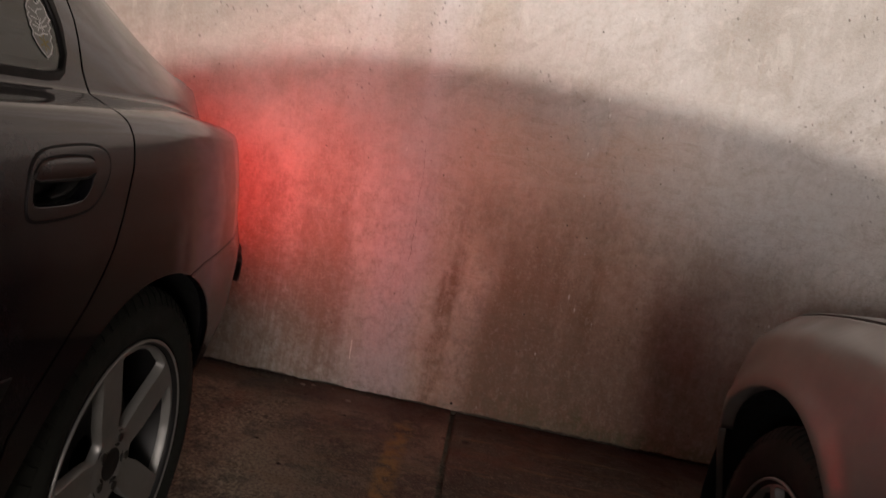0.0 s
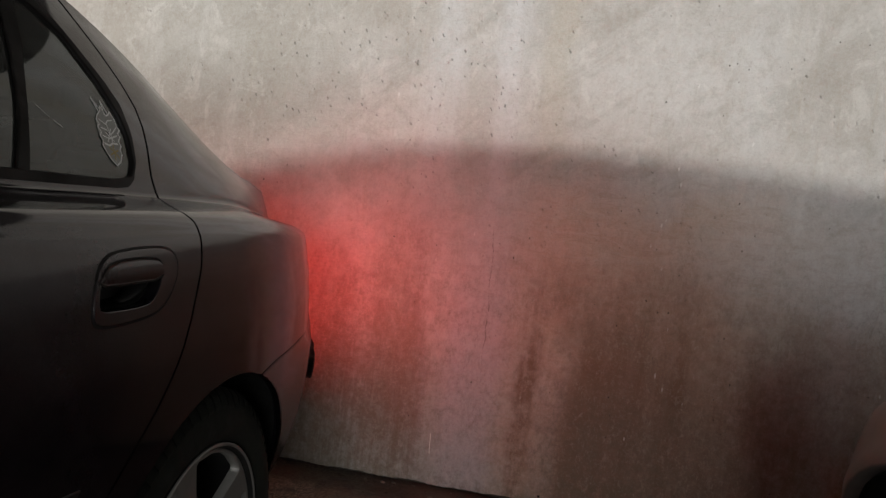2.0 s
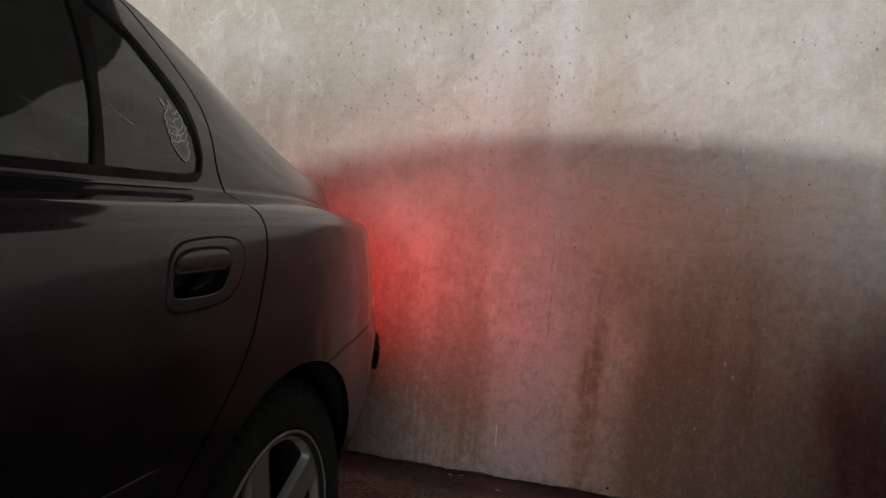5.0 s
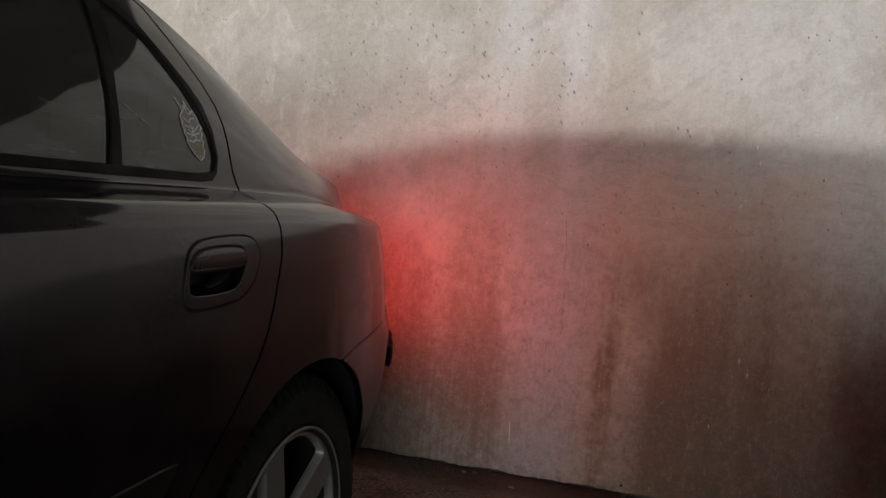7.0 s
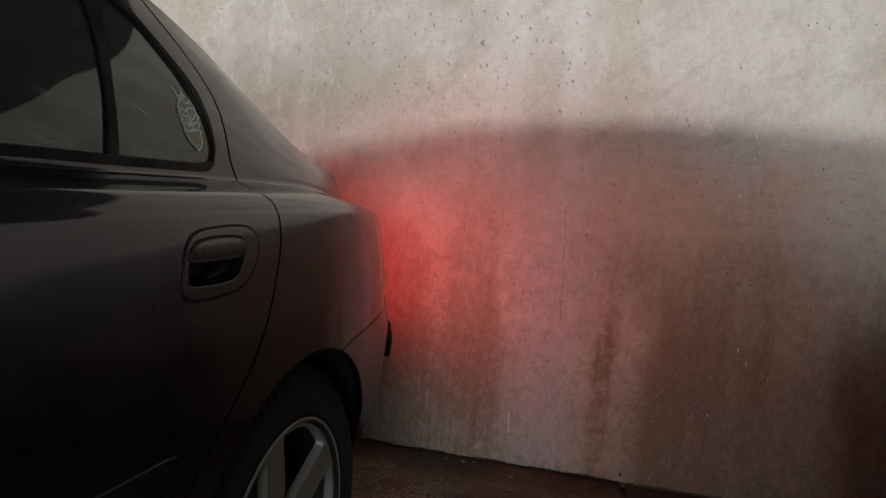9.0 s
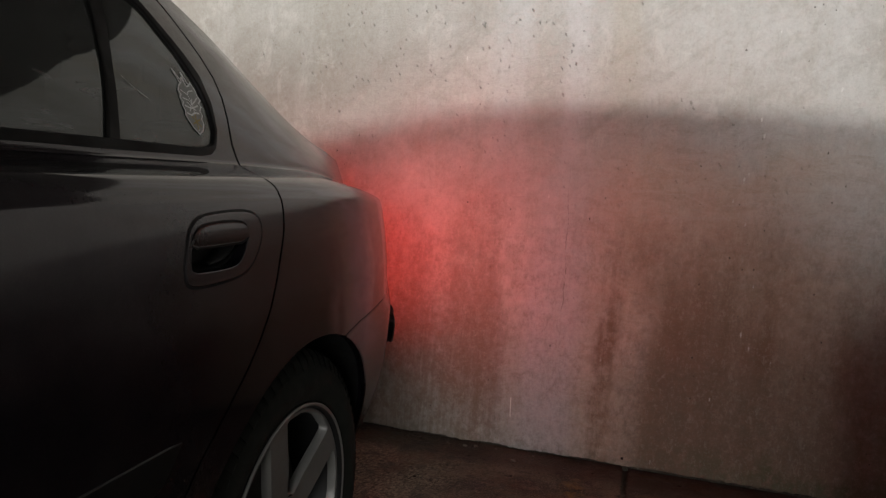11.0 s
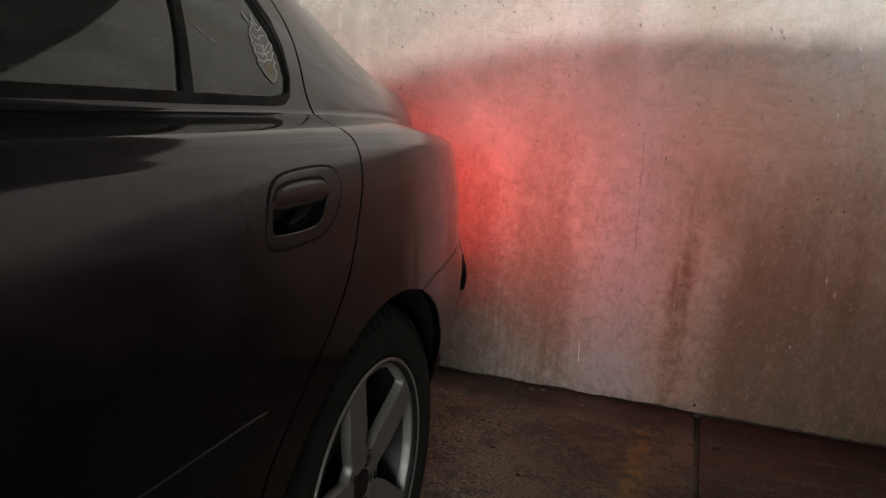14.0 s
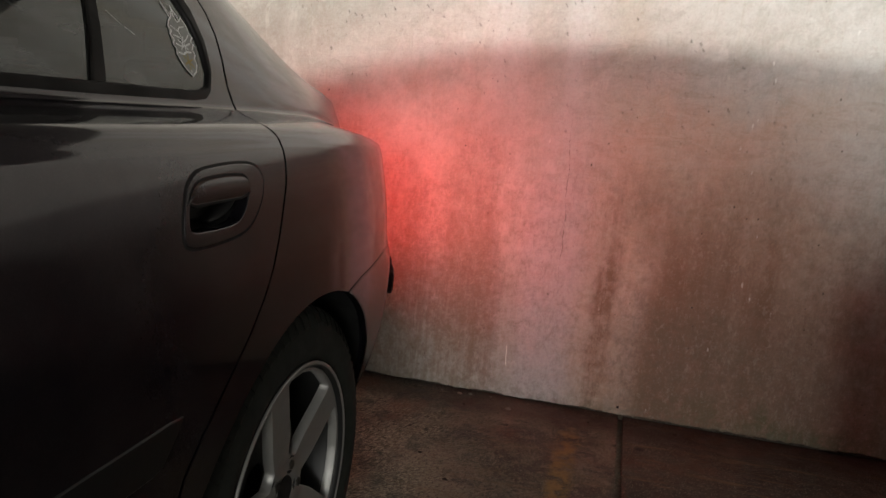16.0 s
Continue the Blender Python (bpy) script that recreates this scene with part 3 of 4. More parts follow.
def tinted_glass():
    n = Nodes("tinted_glass")
    t = n.tree
    smear = n.noise(7, 5, 0.65, n.scaled(1, 1, 2.2), 1.2)
    clear = n.add("ShaderNodeBsdfTransparent")
    clear.inputs[0].default_value = (0.11, 0.125, 0.115, 1)
    gloss = n.add("ShaderNodeBsdfGlossy")
    gloss.inputs[0].default_value = (0.9, 0.92, 0.9, 1)
    gloss.inputs["Roughness"].default_value = 0.03
    dusty = n.add("ShaderNodeBsdfDiffuse")
    dusty.inputs[0].default_value = (0.26, 0.265, 0.25, 1)
    fresnel = n.add("ShaderNodeFresnel")
    fresnel.inputs[0].default_value = 1.5
    one, two = n.add("ShaderNodeMixShader"), n.add("ShaderNodeMixShader")
    n.put(n.span(smear, 0.35, 0.75, 0.10, 0.24), one.inputs[0])
    t.links.new(clear.outputs[0], one.inputs[1])
    t.links.new(dusty.outputs[0], one.inputs[2])
    n.put(fresnel.outputs[0], two.inputs[0])
    t.links.new(one.outputs[0], two.inputs[1])
    t.links.new(gloss.outputs[0], two.inputs[2])
    t.links.new(two.outputs[0], t.nodes["Material Output"].inputs[0])
    return n.material


GLASS = tinted_glass()
BLACK_PLASTIC.node_tree.nodes["Principled BSDF"].inputs["Specular IOR Level"].default_value = 0.25
RUBBER.node_tree.nodes["Principled BSDF"].inputs["Specular IOR Level"].default_value = 0.25


def lit_red():
    n = Nodes("lit_red_lens")
    return n.set(Base_Color=(0.35, 0.01, 0.008), Roughness=0.15, Emission_Color=(1.0, 0.065, 0.055), Emission_Strength=118.0)


RED_LENS = lit_red()
DIM_LENS = plain("red_lens", (0.20, 0.008, 0.006), 0.12, grain=0.1)
CLEAR_LENS = plain("lamp_lens", (0.5, 0.5, 0.5), 0.1, grain=0.05)
PLATE = plain("plate_white", (0.6, 0.6, 0.58), 0.5, grain=0.05)


def lathe(profile, n=64, axis_x=0.0, cy=0.0, cz=0.0):
    """A ring about an axle along x; profile of (x, radius), closed."""
    bm = bmesh.new()
    rows = []
    for k in range(n):
        a = 2 * math.pi * k / n
        rows.append([bm.verts.new((axis_x + x, cy + r * math.sin(a), cz + r * math.cos(a))) for x, r in profile])
    m = len(profile)
    for k in range(n):
        for j in range(m):
            q = [rows[k][j], rows[(k + 1) % n][j], rows[(k + 1) % n][(j + 1) % m], rows[k][(j + 1) % m]]
            f = bm.faces.new(q)
            f.smooth = True
    return bm


def disc(bm, x, y, z, r, thick, n=20, cone=1.0):
    a = [bm.verts.new((x - thick, y + r * math.sin(2 * math.pi * k / n), z + r * math.cos(2 * math.pi * k / n))) for k in range(n)]
    b = [bm.verts.new((x, y + r * cone * math.sin(2 * math.pi * k / n), z + r * cone * math.cos(2 * math.pi * k / n))) for k in range(n)]
    for k in range(n):
        bm.faces.new((a[k], a[(k + 1) % n], b[(k + 1) % n], b[k]))
    bm.faces.new(b)
    bm.faces.new(a)


def build_wheel(parent, x, y, radius=0.320, rim=0.2286, width=0.225, turn=20.0, spokes=5, fat=1.0):
    """A wheel whose outer face is at x and looks to +x."""
    z = radius - 0.008
    wheel = new("wheel")
    wheel.parent = parent
    side = radius - rim
    tyre = lathe([(-0.014, rim - 0.004), (-0.004, rim + 0.004), (-0.001, rim + 0.010), (0.005, rim + side * 0.30), (0.006, rim + side * 0.45), (0.003, rim + side * 0.60), (-0.003, radius - 0.026),
                  (-0.012, radius - 0.013), (-0.024, radius - 0.004), (-0.036, radius - 0.001), (-0.056, radius), (-0.058, radius - 0.009), (-0.066, radius - 0.009), (-0.068, radius),
                  (-0.110, radius + 0.001), (-0.112, radius - 0.009), (-0.122, radius - 0.009), (-0.124, radius + 0.001), (-width + 0.03, radius),
                  (-width + 0.008, radius - 0.012), (-width, rim + side * 0.5), (-width + 0.02, rim - 0.004)], 80, x, y, z)
    t = part("tyre", tyre, RUBBER, wheel, "worn black rubber tyre", True)
    # tread blocks round the shoulder
    bm = bmesh.new()
    n = 72
    for k in range(n):
        a = 2 * math.pi * (k + 0.5) / n
        for strip in (((0.000, -0.030), (-0.010, -0.0155), (-0.022, -0.006), (-0.052, -0.001)), ((-0.070, 0.0), (-0.108, 0.001)), ((-0.126, 0.001), (-0.160, 0.0)), ((-0.164, 0.0), (-0.200, -0.003))):
            loops = []
            for j, (du, dr) in enumerate(strip):
                cut = 0.010 * j * (1 if strip[0][0] > -0.1 else -1)
                loop = []
                for w, h in ((-0.37, -0.012), (-0.33, 0.006), (0.33, 0.006), (0.37, -0.012)):
                    b = a + cut + w * 2 * math.pi / n
                    r1 = radius + dr + (h if j else h * 0.6)
                    loop.append(bm.verts.new((x + du, y + r1 * math.sin(b), z + r1 * math.cos(b))))
                loops.append(loop)
            for one, two in zip(loops, loops[1:]):
                for i in range(3):
                    bm.faces.new((one[i], one[i + 1], two[i + 1], two[i]))
            bm.faces.new(loops[0])
            bm.faces.new(loops[-1])
    part("tread", bm, RUBBER, t)
    barrel = lathe([(-0.004, rim), (-0.001, rim - 0.003), (-0.002, rim - 0.008), (-0.012, rim - 0.012), (-0.03, rim - 0.018), (-0.06, rim - 0.030), (-0.15, rim - 0.034), (-0.19, rim - 0.02),
                    (-0.195, rim - 0.006), (-0.15, rim - 0.02), (-0.06, rim - 0.018), (-0.02, rim - 0.004)], 80, x, y, z)
    r = part("rim", barrel, DARK_ALLOY, wheel, "five-spoke alloy rim, darker inside", True)
    outer = rim - 0.012
    flange = lathe([(-0.002, rim), (0.0005, rim - 0.002), (0.0003, rim - 0.005), (-0.004, rim - 0.008), (-0.012, rim - 0.0105), (-0.022, rim - 0.014), (-0.032, rim - 0.018), (-0.034, rim - 0.016), (-0.006, rim - 0.001)], 80, x, y, z)
    part("flange", flange, ALLOY, r, "silver rim flange", True)

    def face(u, v):
        d = math.hypot(u - y, v - z)
        return (x - 0.009 - 0.016 * max(0.0, 1 - d / outer) ** 1.3 + 0.004 * math.exp(-((d - 0.045) / 0.012) ** 2), u, v)

    holes = []
    for k in range(spokes):
        c = turn + 360.0 / spokes * k
        half = 360.0 / spokes / 2
        ring = []
        for ang, rr in ((-9, 0.066), (9, 0.066), (half * 0.50, 0.105), (half * 0.655, 0.15), (half * 0.735, 0.188), (half * 0.752, 0.2045), (half * 0.70, 0.2085), (half * 0.35, 0.2100),
                        (0, 0.2105), (-half * 0.35, 0.2100), (-half * 0.70, 0.2085), (-half * 0.752, 0.2045), (-half * 0.735, 0.188), (-half * 0.655, 0.15), (-half * 0.50, 0.105)):
            ang2 = ang * (1 if rr > 0.07 else 1.35) * (2 - fat if rr > 0.07 else 1)
            q = radians(c + ang2)
            ring.append((y + rr * rim / 0.2286 * math.sin(q), z + rr * rim / 0.2286 * math.cos(q)))
        holes.append(ring)
    plate = sheet([(y + outer * math.sin(2 * math.pi * k / 72), z + outer * math.cos(2 * math.pi * k / 72)) for k in range(72)], face, 0.014, 0.0022, 0.019, holes=holes)
    part("spokes", plate, ALLOY, r)
    cap = bmesh.new()
    disc(cap, x - 0.020, y, z, 0.032, 0.012, 28, 0.9)
    part("hub_cap", cap, BLACK_PLASTIC, r, "dark centre cap")
    for k in range(5):
        q = radians(turn + 72 * k)
        bolt = bmesh.new()
        disc(bolt, x - 0.0150, y + 0.0475 * math.sin(q), z + 0.0475 * math.cos(q), 0.0095, 0.008, 6, 0.9)
        # a black disc stands in for the shaded recess round each bolt
        pocket = bmesh.new()
        disc(pocket, x - 0.0185, y + 0.0475 * math.sin(q), z + 0.0475 * math.cos(q), 0.0165, 0.006, 16, 0.95)
        part("pocket_shade", pocket, BLACK_PLASTIC, r, "black disc for the shade in a bolt pocket")
        part("wheel_bolt", bolt, STEEL, r)
    brake = lathe([(-0.075, 0.15), (-0.085, 0.15), (-0.085, 0.04), (-0.075, 0.04)], 48, x, y, z)
    part("brake_disc", brake, STEEL, wheel, "dull steel brake disc")
    return wheel


def rounded(y0, y1, z0, z1, r, n=5):
    out = []
    for cy, cz, a in ((y1 - r, z1 - r, 0), (y0 + r, z1 - r, 90), (y0 + r, z0 + r, 180), (y1 - r, z0 + r, 270)):
        out += [(cy + r * math.cos(radians(a + 90 * k / n)), cz + r * math.sin(radians(a + 90 * k / n))) for k in range(n + 1)]
    return out


def smooth_ring(points, r=1, keep=0.5):
    """Rounds the corners of an outline once or more."""
    for _ in range(r):
        out = []
        for a, b in zip(points, points[1:] + points[:1]):
            out.append((a[0] * 0.75 + b[0] * 0.25, a[1] * 0.75 + b[1] * 0.25))
            out.append((a[0] * 0.25 + b[0] * 0.75, a[1] * 0.25 + b[1] * 0.75))
        points = out
    return points


saloon = tagged(new("car"), "black four-door saloon parked tail to the wall, tail lamp lit red", "car")

SEAM = [(-0.18, 1.249), (-0.139, 1.226), (-0.118, 1.191), (-0.095, 1.157), (-0.073, 1.118), (-0.063, 1.085), (-0.0665, 1.055), (-0.0780, 1.0215), (-0.0870, 0.999), (-0.0935, 0.979), (-0.0930, 0.964), (-0.0900, 0.952), (-0.0960, 0.9445), (-0.1080, 0.9405),
        (-0.1205, 0.9355), (-0.1240, 0.9313), (-0.1225, 0.9258), (-0.1198, 0.9197), (-0.1208, 0.9125), (-0.1255, 0.9031), (-0.1288, 0.8915), (-0.138, 0.857), (-0.154, 0.820), (-0.169, 0.787), (-0.194, 0.748), (-0.226, 0.709), (-0.261, 0.674), (-0.296, 0.645),
        (-0.329, 0.617), (-0.366, 0.583), (-0.400, 0.54), (-0.425, 0.46), (-0.44, 0.35), (-0.445, 0.22)]
GAP, FRONT_AXLE = 0.0025, -2.715
ARCH = (-0.030, 0.300, 0.374)      # y, z and radius of the rear wheel arch
BUMPER_SEAM = [(0.095, 0.6525), (0.112, 0.655), (0.179, 0.664), (0.273, 0.669), (0.388, 0.671), (0.55, 0.672), (0.70, 0.672), (0.925, 0.672)]


def side_at(off):
    return lambda y, z: (flank(y, z) + off, y, z)


def both(name, bm, material, label="", parent=None):
    other = mirrored(bm)
    return part(name, bm, material, (parent or (saloon, saloon))[0], label), part(name, other, material, (parent or (saloon, saloon))[1], label)


def top_panel(y0, y1, margin=0.002, front=None):
    ys = [y0 + (y1 - y0) * k / 16 for k in range(17)]
    left = [(flank(y, curve(RAIL, y)) - margin, y) for y in ys]
    return left + [(2 * MID - x, y) for x, y in reversed(left)]


def saloon_body():
    # quarter panel: behind the door, round the arch, to the bumper's seam and up the pillar
    ring = [(y + GAP, z) for y, z in SEAM if z > 0.23] + [(-0.443, 0.235), (-0.40, 0.235)]
    ring += arc(*ARCH, 188, 70.5, 30)
    ring += [(y, z + 0.0013) for y, z in BUMPER_SEAM if y < 0.72] + [(0.745, 0.676), (0.745, 0.70), (0.752, 0.80), (0.77, 0.895), (0.865, 0.905)]
    ring += [(y, curve(RAIL, y) - 0.001) for y in (0.865, 0.8, 0.7, 0.65, 0.6, 0.55, 0.5, 0.45, 0.4, 0.35, 0.3, 0.25, 0.2, 0.15, 0.1, 0.04, -0.03, -0.1, -0.15, -0.19)]
    both("rear_quarter_panel", sheet(ring, on_side, 0.025, 0.0011, close=(0.868, 0.974, 44), rim=0.006), PAINT)
    # rear door with the holes of its window and handle
    front = -1.10
    ring = [(y - GAP, z) for y, z in SEAM]
    ring += [(front, 0.22), (front, 0.5), (front, 0.8), (front, 0.960), (front, 1.37), (-1.0, 1.385), (-0.7, 1.372), (-0.45, 1.326), (-0.30, 1.285)]
    window = [(-1.06, 0.960), (-0.7, 0.960), (-0.5, 0.961), (-0.40, 0.960), (-0.19, 0.960), (-0.163, 0.963), (-0.146, 0.973), (-0.126, 1.000), (-0.113, 1.041), (-0.112, 1.083), (-0.128, 1.112), (-0.155, 1.146), (-0.187, 1.184), (-0.215, 1.206),
              (-0.30, 1.243), (-0.5, 1.300), (-0.7, 1.340), (-1.0, 1.355), (-1.06, 1.345)]
    grip = [(-0.380, 0.848), (-0.384, 0.829), (-0.380, 0.8175), (-0.340, 0.816), (-0.298, 0.816), (-0.275, 0.820), (-0.258, 0.834), (-0.248, 0.854), (-0.247, 0.868), (-0.263, 0.875), (-0.319, 0.876), (-0.358, 0.872), (-0.372, 0.863)]
    grip = smooth_ring(grip, 1)
    doors = both("rear_door", sheet(ring, on_side, 0.025, 0.0011, holes=[window, grip], close=(0.888, 0.957, 30), rim=0.006), PAINT)
    # the handle: a raised frame, a deep cup and the flap over its upper half
    frame_ring = smooth_ring([(-0.388, 0.856), (-0.374, 0.876), (-0.345, 0.8855), (-0.245, 0.889), (-0.210, 0.880), (-0.206, 0.856), (-0.228, 0.825), (-0.258, 0.806), (-0.31, 0.8005), (-0.388, 0.800), (-0.397, 0.815)], 2)
    handles = both("door_handle", sheet(frame_ring, side_at(0.0014), 0.010, 0.0013, 0.005, holes=[grip]), PAINT, "flush pull handle in body colour", doors)
    # black ring on the panel in place of a shaded groove
    both("handle_gap", sheet(inset(frame_ring, -0.0034), side_at(0.0004), 0.010, 0.0003, 0.004, holes=[inset(frame_ring, 0.0005)]), SEAL, "dark gap round the handle", handles)
    cup = bmesh.new()
    loops = []
    for s, deep in ((1.02, -0.002), (1.0, -0.02), (0.93, -0.036), (0.80, -0.042)):
        cy, cz = -0.315, 0.846
        loops.append([cup.verts.new((flank(cy + (q[0] - cy) * s, cz + (q[1] - cz) * s) + deep, cy + (q[0] - cy) * s, cz + (q[1] - cz) * s)) for q in grip])
    for a, b in zip(loops, loops[1:]):
        for k in range(len(grip)):
            f = cup.faces.new((a[k], a[(k + 1) % len(grip)], b[(k + 1) % len(grip)], b[k]))
            f.smooth = True
    cup.faces.new(loops[-1])
    both("handle_cup", cup, BLACK_PLASTIC, "black plastic finger cup", handles)
    flap = [(-0.385, 0.8475), (-0.32, 0.8475), (-0.2475, 0.848), (-0.2465, 0.868), (-0.262, 0.8755), (-0.319, 0.8765), (-0.358, 0.873), (-0.374, 0.864)]
    flap = smooth_ring(flap, 1)
    flap_gap = inset(flap, -0.0022)
    # the flap's shaded gap, drawn as a black ring too
    both("flap_gap", sheet(flap_gap, side_at(0.0018), 0.012, 0.0003, 0.004, holes=[inset(flap, 0.0006)]), SEAL, "dark gap round the flap", handles)
    both("handle_flap", sheet(flap, lambda y, z: (flank(y, z) + 0.0014 + 0.003 * math.sin(max(0, z - 0.846) / 0.036 * 3.1), y, z), 0.012, 0.0025, 0.010), PAINT, "", handles)
    latch = bmesh.new()
    rows = []
    for k in range(9):
        q = k / 8
        ly, lz = -0.258 - 0.050 * q ** 1.8, 0.850 - 0.031 * math.sin(q * 1.5)
        rows.append([latch.verts.new((flank(ly, lz) + dx, ly + dy, lz + dz)) for dx, dy, dz in ((-0.036, 0.0, 0.0), (-0.012 - 0.012 * q, 0.001, -0.001), (-0.010 - 0.012 * q, -0.003, 0.001), (-0.036, -0.005, 0.003))])
    for one, two in zip(rows, rows[1:]):
        for j in range(3):
            latch.faces.new((one[j], one[j + 1], two[j + 1], two[j])).smooth = True
    both("latch_bar", latch, BLACK_PLASTIC, "", handles)
    # black seal round the window, divider and panes
    seal_in = [(-1.045, 0.974), (-0.7, 0.973), (-0.40, 0.972), (-0.20, 0.971), (-0.172, 0.9725), (-0.150, 0.978), (-0.134, 0.998), (-0.126, 1.035), (-0.128, 1.065), (-0.150, 1.112), (-0.189, 1.165), (-0.230, 1.193),
               (-0.31, 1.226), (-0.5, 1.280), (-0.7, 1.320), (-1.0, 1.335), (-1.045, 1.325)]
    seal_out = inset(window, -0.003)
    both("window_seal", sheet(seal_out, side_at(0.0012), 0.02, 0.003, 0.02, holes=[seal_in]), SEAL, "black rubber window seal", doors)
    bar = [(-0.386, 0.964), (-0.361, 0.964), (-0.318, 1.07), (-0.287, 1.134), (-0.259, 1.203), (-0.293, 1.215), (-0.321, 1.12), (-0.346, 1.051)]
    both("window_divider", sheet(bar, side_at(-0.001), 0.02, 0.003, 0.012), SEAL, "black bar between the panes", doors)
    quarter = [(-0.378, 0.966), (-0.148, 0.966), (-0.128, 1.000), (-0.119, 1.04), (-0.119, 1.075), (-0.143, 1.12), (-0.182, 1.172), (-0.220, 1.200), (-0.285, 1.222), (-0.305, 1.13), (-0.335, 1.06)]
    both("quarter_glass", sheet(quarter, side_at(-0.0045), 0.03, 0.002, 0.004), GLASS, "dark tinted quarter glass", doors)
    main = [(-1.052, 0.966), (-0.376, 0.966), (-0.334, 1.06), (-0.304, 1.13), (-0.284, 1.226), (-0.5, 1.29), (-0.7, 1.33), (-1.0, 1.345), (-1.052, 1.335)]
    both("door_glass", sheet(main, side_at(-0.006), 0.04, 0.002, 0.004), GLASS, "dark tinted door glass", doors)
    # rubbing strip on the door
    strip = [(-0.413, 0.6225), (-0.425, 0.605), (-0.448, 0.578), (-0.465, 0.5745), (-1.09, 0.574), (-1.09, 0.622), (-0.44, 0.6245)]
    both("rubbing_strip", sheet(strip, side_at(0.003), 0.03, 0.0018, 0.008), STRIP, "satin black rubbing strip", doors)
    # front door, its window, pillar
    f0, f1 = -1.104, -2.02
    ring = [(f0, 0.22), (f0, 0.6), (f0, 0.96), (f0, 1.37), (-1.3, 1.345), (-1.5, 1.26), (-1.7, 1.15), (-1.9, 1.03), (-1.98, 0.96), (f1, 0.9), (f1, 0.5), (f1, 0.22)]
    window = [(-1.16, 0.970), (-1.16, 1.335), (-1.3, 1.31), (-1.5, 1.225), (-1.7, 1.115), (-1.86, 1.02), (-1.9, 0.972)]
    fronts = both("front_door", sheet(ring, on_side, 0.05, holes=[window]), PAINT)
    both("door_glass", sheet(inset(window, -0.004), side_at(-0.010), 0.06, 0.002, 0.004), GLASS, "dark tinted door glass", fronts)
    both("rubbing_strip", sheet([(-1.115, 0.574), (-1.115, 0.622), (-1.98, 0.618), (-2.0, 0.597), (-1.98, 0.574)], side_at(0.003), 0.05, 0.0018, 0.008), STRIP, "", fronts)
    both("door_handle", sheet(rounded(-1.40, -1.22, 0.80, 0.89, 0.03), side_at(0.006), 0.02, 0.004, 0.008), PAINT, "", fronts)
    for s in (0, 1):
        mirror = bmesh.new()
        bmesh.ops.create_uvsphere(mirror, u_segments=20, v_segments=12, radius=1)
        for v in mirror.verts:
            v.co = Vector((v.co.x * 0.09 + 0.055, v.co.y * 0.055 - 1.86, v.co.z * 0.065 + 1.02))
            if s:
                v.co.x = 2 * MID - v.co.x
        part("door_mirror", mirror, PAINT, fronts[s], "", True)
    # front wing, sills
    wing = [(-2.024, 0.22), (-2.024, 0.5), (-2.024, 0.9), (-2.03, 0.955), (-2.35, 0.945), (-3.0, 0.85), (-3.45, 0.735), (-3.45, 0.60)] + arc(FRONT_AXLE, 0.300, 0.374, 150, -10)
    both("front_wing", sheet(wing, on_side, 0.05), PAINT)
    both("sill", sheet([(-0.39, 0.215), (-0.39, 0.17), (-2.36, 0.17), (-2.36, 0.215)], on_side, 0.06), PAINT, "body-coloured sill")
    # top: bonnet, windscreen, roof, rear window, boot lid
    up = (0, 0, -1)
    part("bonnet", sheet(top_panel(-3.56, -2.14), on_top, 0.08, back=up), PAINT, saloon)
    part("windscreen", sheet(top_panel(-2.12, -1.36), on_top, 0.08, back=up), GLASS, saloon, "tinted windscreen")
    part("roof", sheet(top_panel(-1.352, -0.40, -0.004), on_top, 0.07, back=up), PAINT, saloon)
    part("rear_window", sheet(top_panel(-0.396, 0.412, 0.004), on_top, 0.06, back=up), GLASS, saloon, "dark tinted rear window")
    part("boot_lid", sheet(top_panel(0.415, 0.865), on_top, 0.05, back=up), PAINT, saloon)


def tail(x, z):
    """The bumper's back."""
    s = (x - MID) / 0.62
    return (x, 0.925 + 0.065 * (1 - min(1, abs(s)) ** 5), z)


def boot_back(x, z):
    """The upright back of boot lid and tail lamps, set in from the bumper."""
    s = (x - MID) / 0.62
    return (x, 0.868 + 0.030 * (1 - min(1, s * s)) - 0.08 * max(0, z - 0.72), z)


def lens_visor(x, z):
    """The upper lens, its unseen back pushed out over the lit strip as a visor that cuts the red glow above."""
    x, y, z = boot_back(x, z)
    return (x, y + 0.056 * max(0.0, 1 - max(0.0, z - 0.78) / 0.12), z)


def nose(x, z):
    s = (x - MID) / 0.50
    return (x, -3.625 - 0.07 * (1 - min(1, s * s)) + 0.02 * abs(z - 0.5), z)


def joined(*meshes):
    bm = meshes[0]
    for other in meshes[1:]:
        me = bpy.data.meshes.new("join")
        other.to_mesh(me)
        other.free()
        bm.from_mesh(me)
        bpy.data.meshes.remove(me)
    return bm


CORNER = [(0.55, 0.0), (0.68, 0.006), (0.76, 0.020), (0.82, 0.030), (0.89, 0.062), (0.925, 0.120), (0.945, 0.120)]


def bumper_side(y, z):
    t = max(0.0, min(1.0, (0.668 - z) / 0.05)) * max(0.0, min(1.0, (y - 0.25) / 0.25))
    return (flank(y, z) + 0.001 + 0.011 * t * t * (3 - 2 * t) + curve(CORNER, y), y, z)


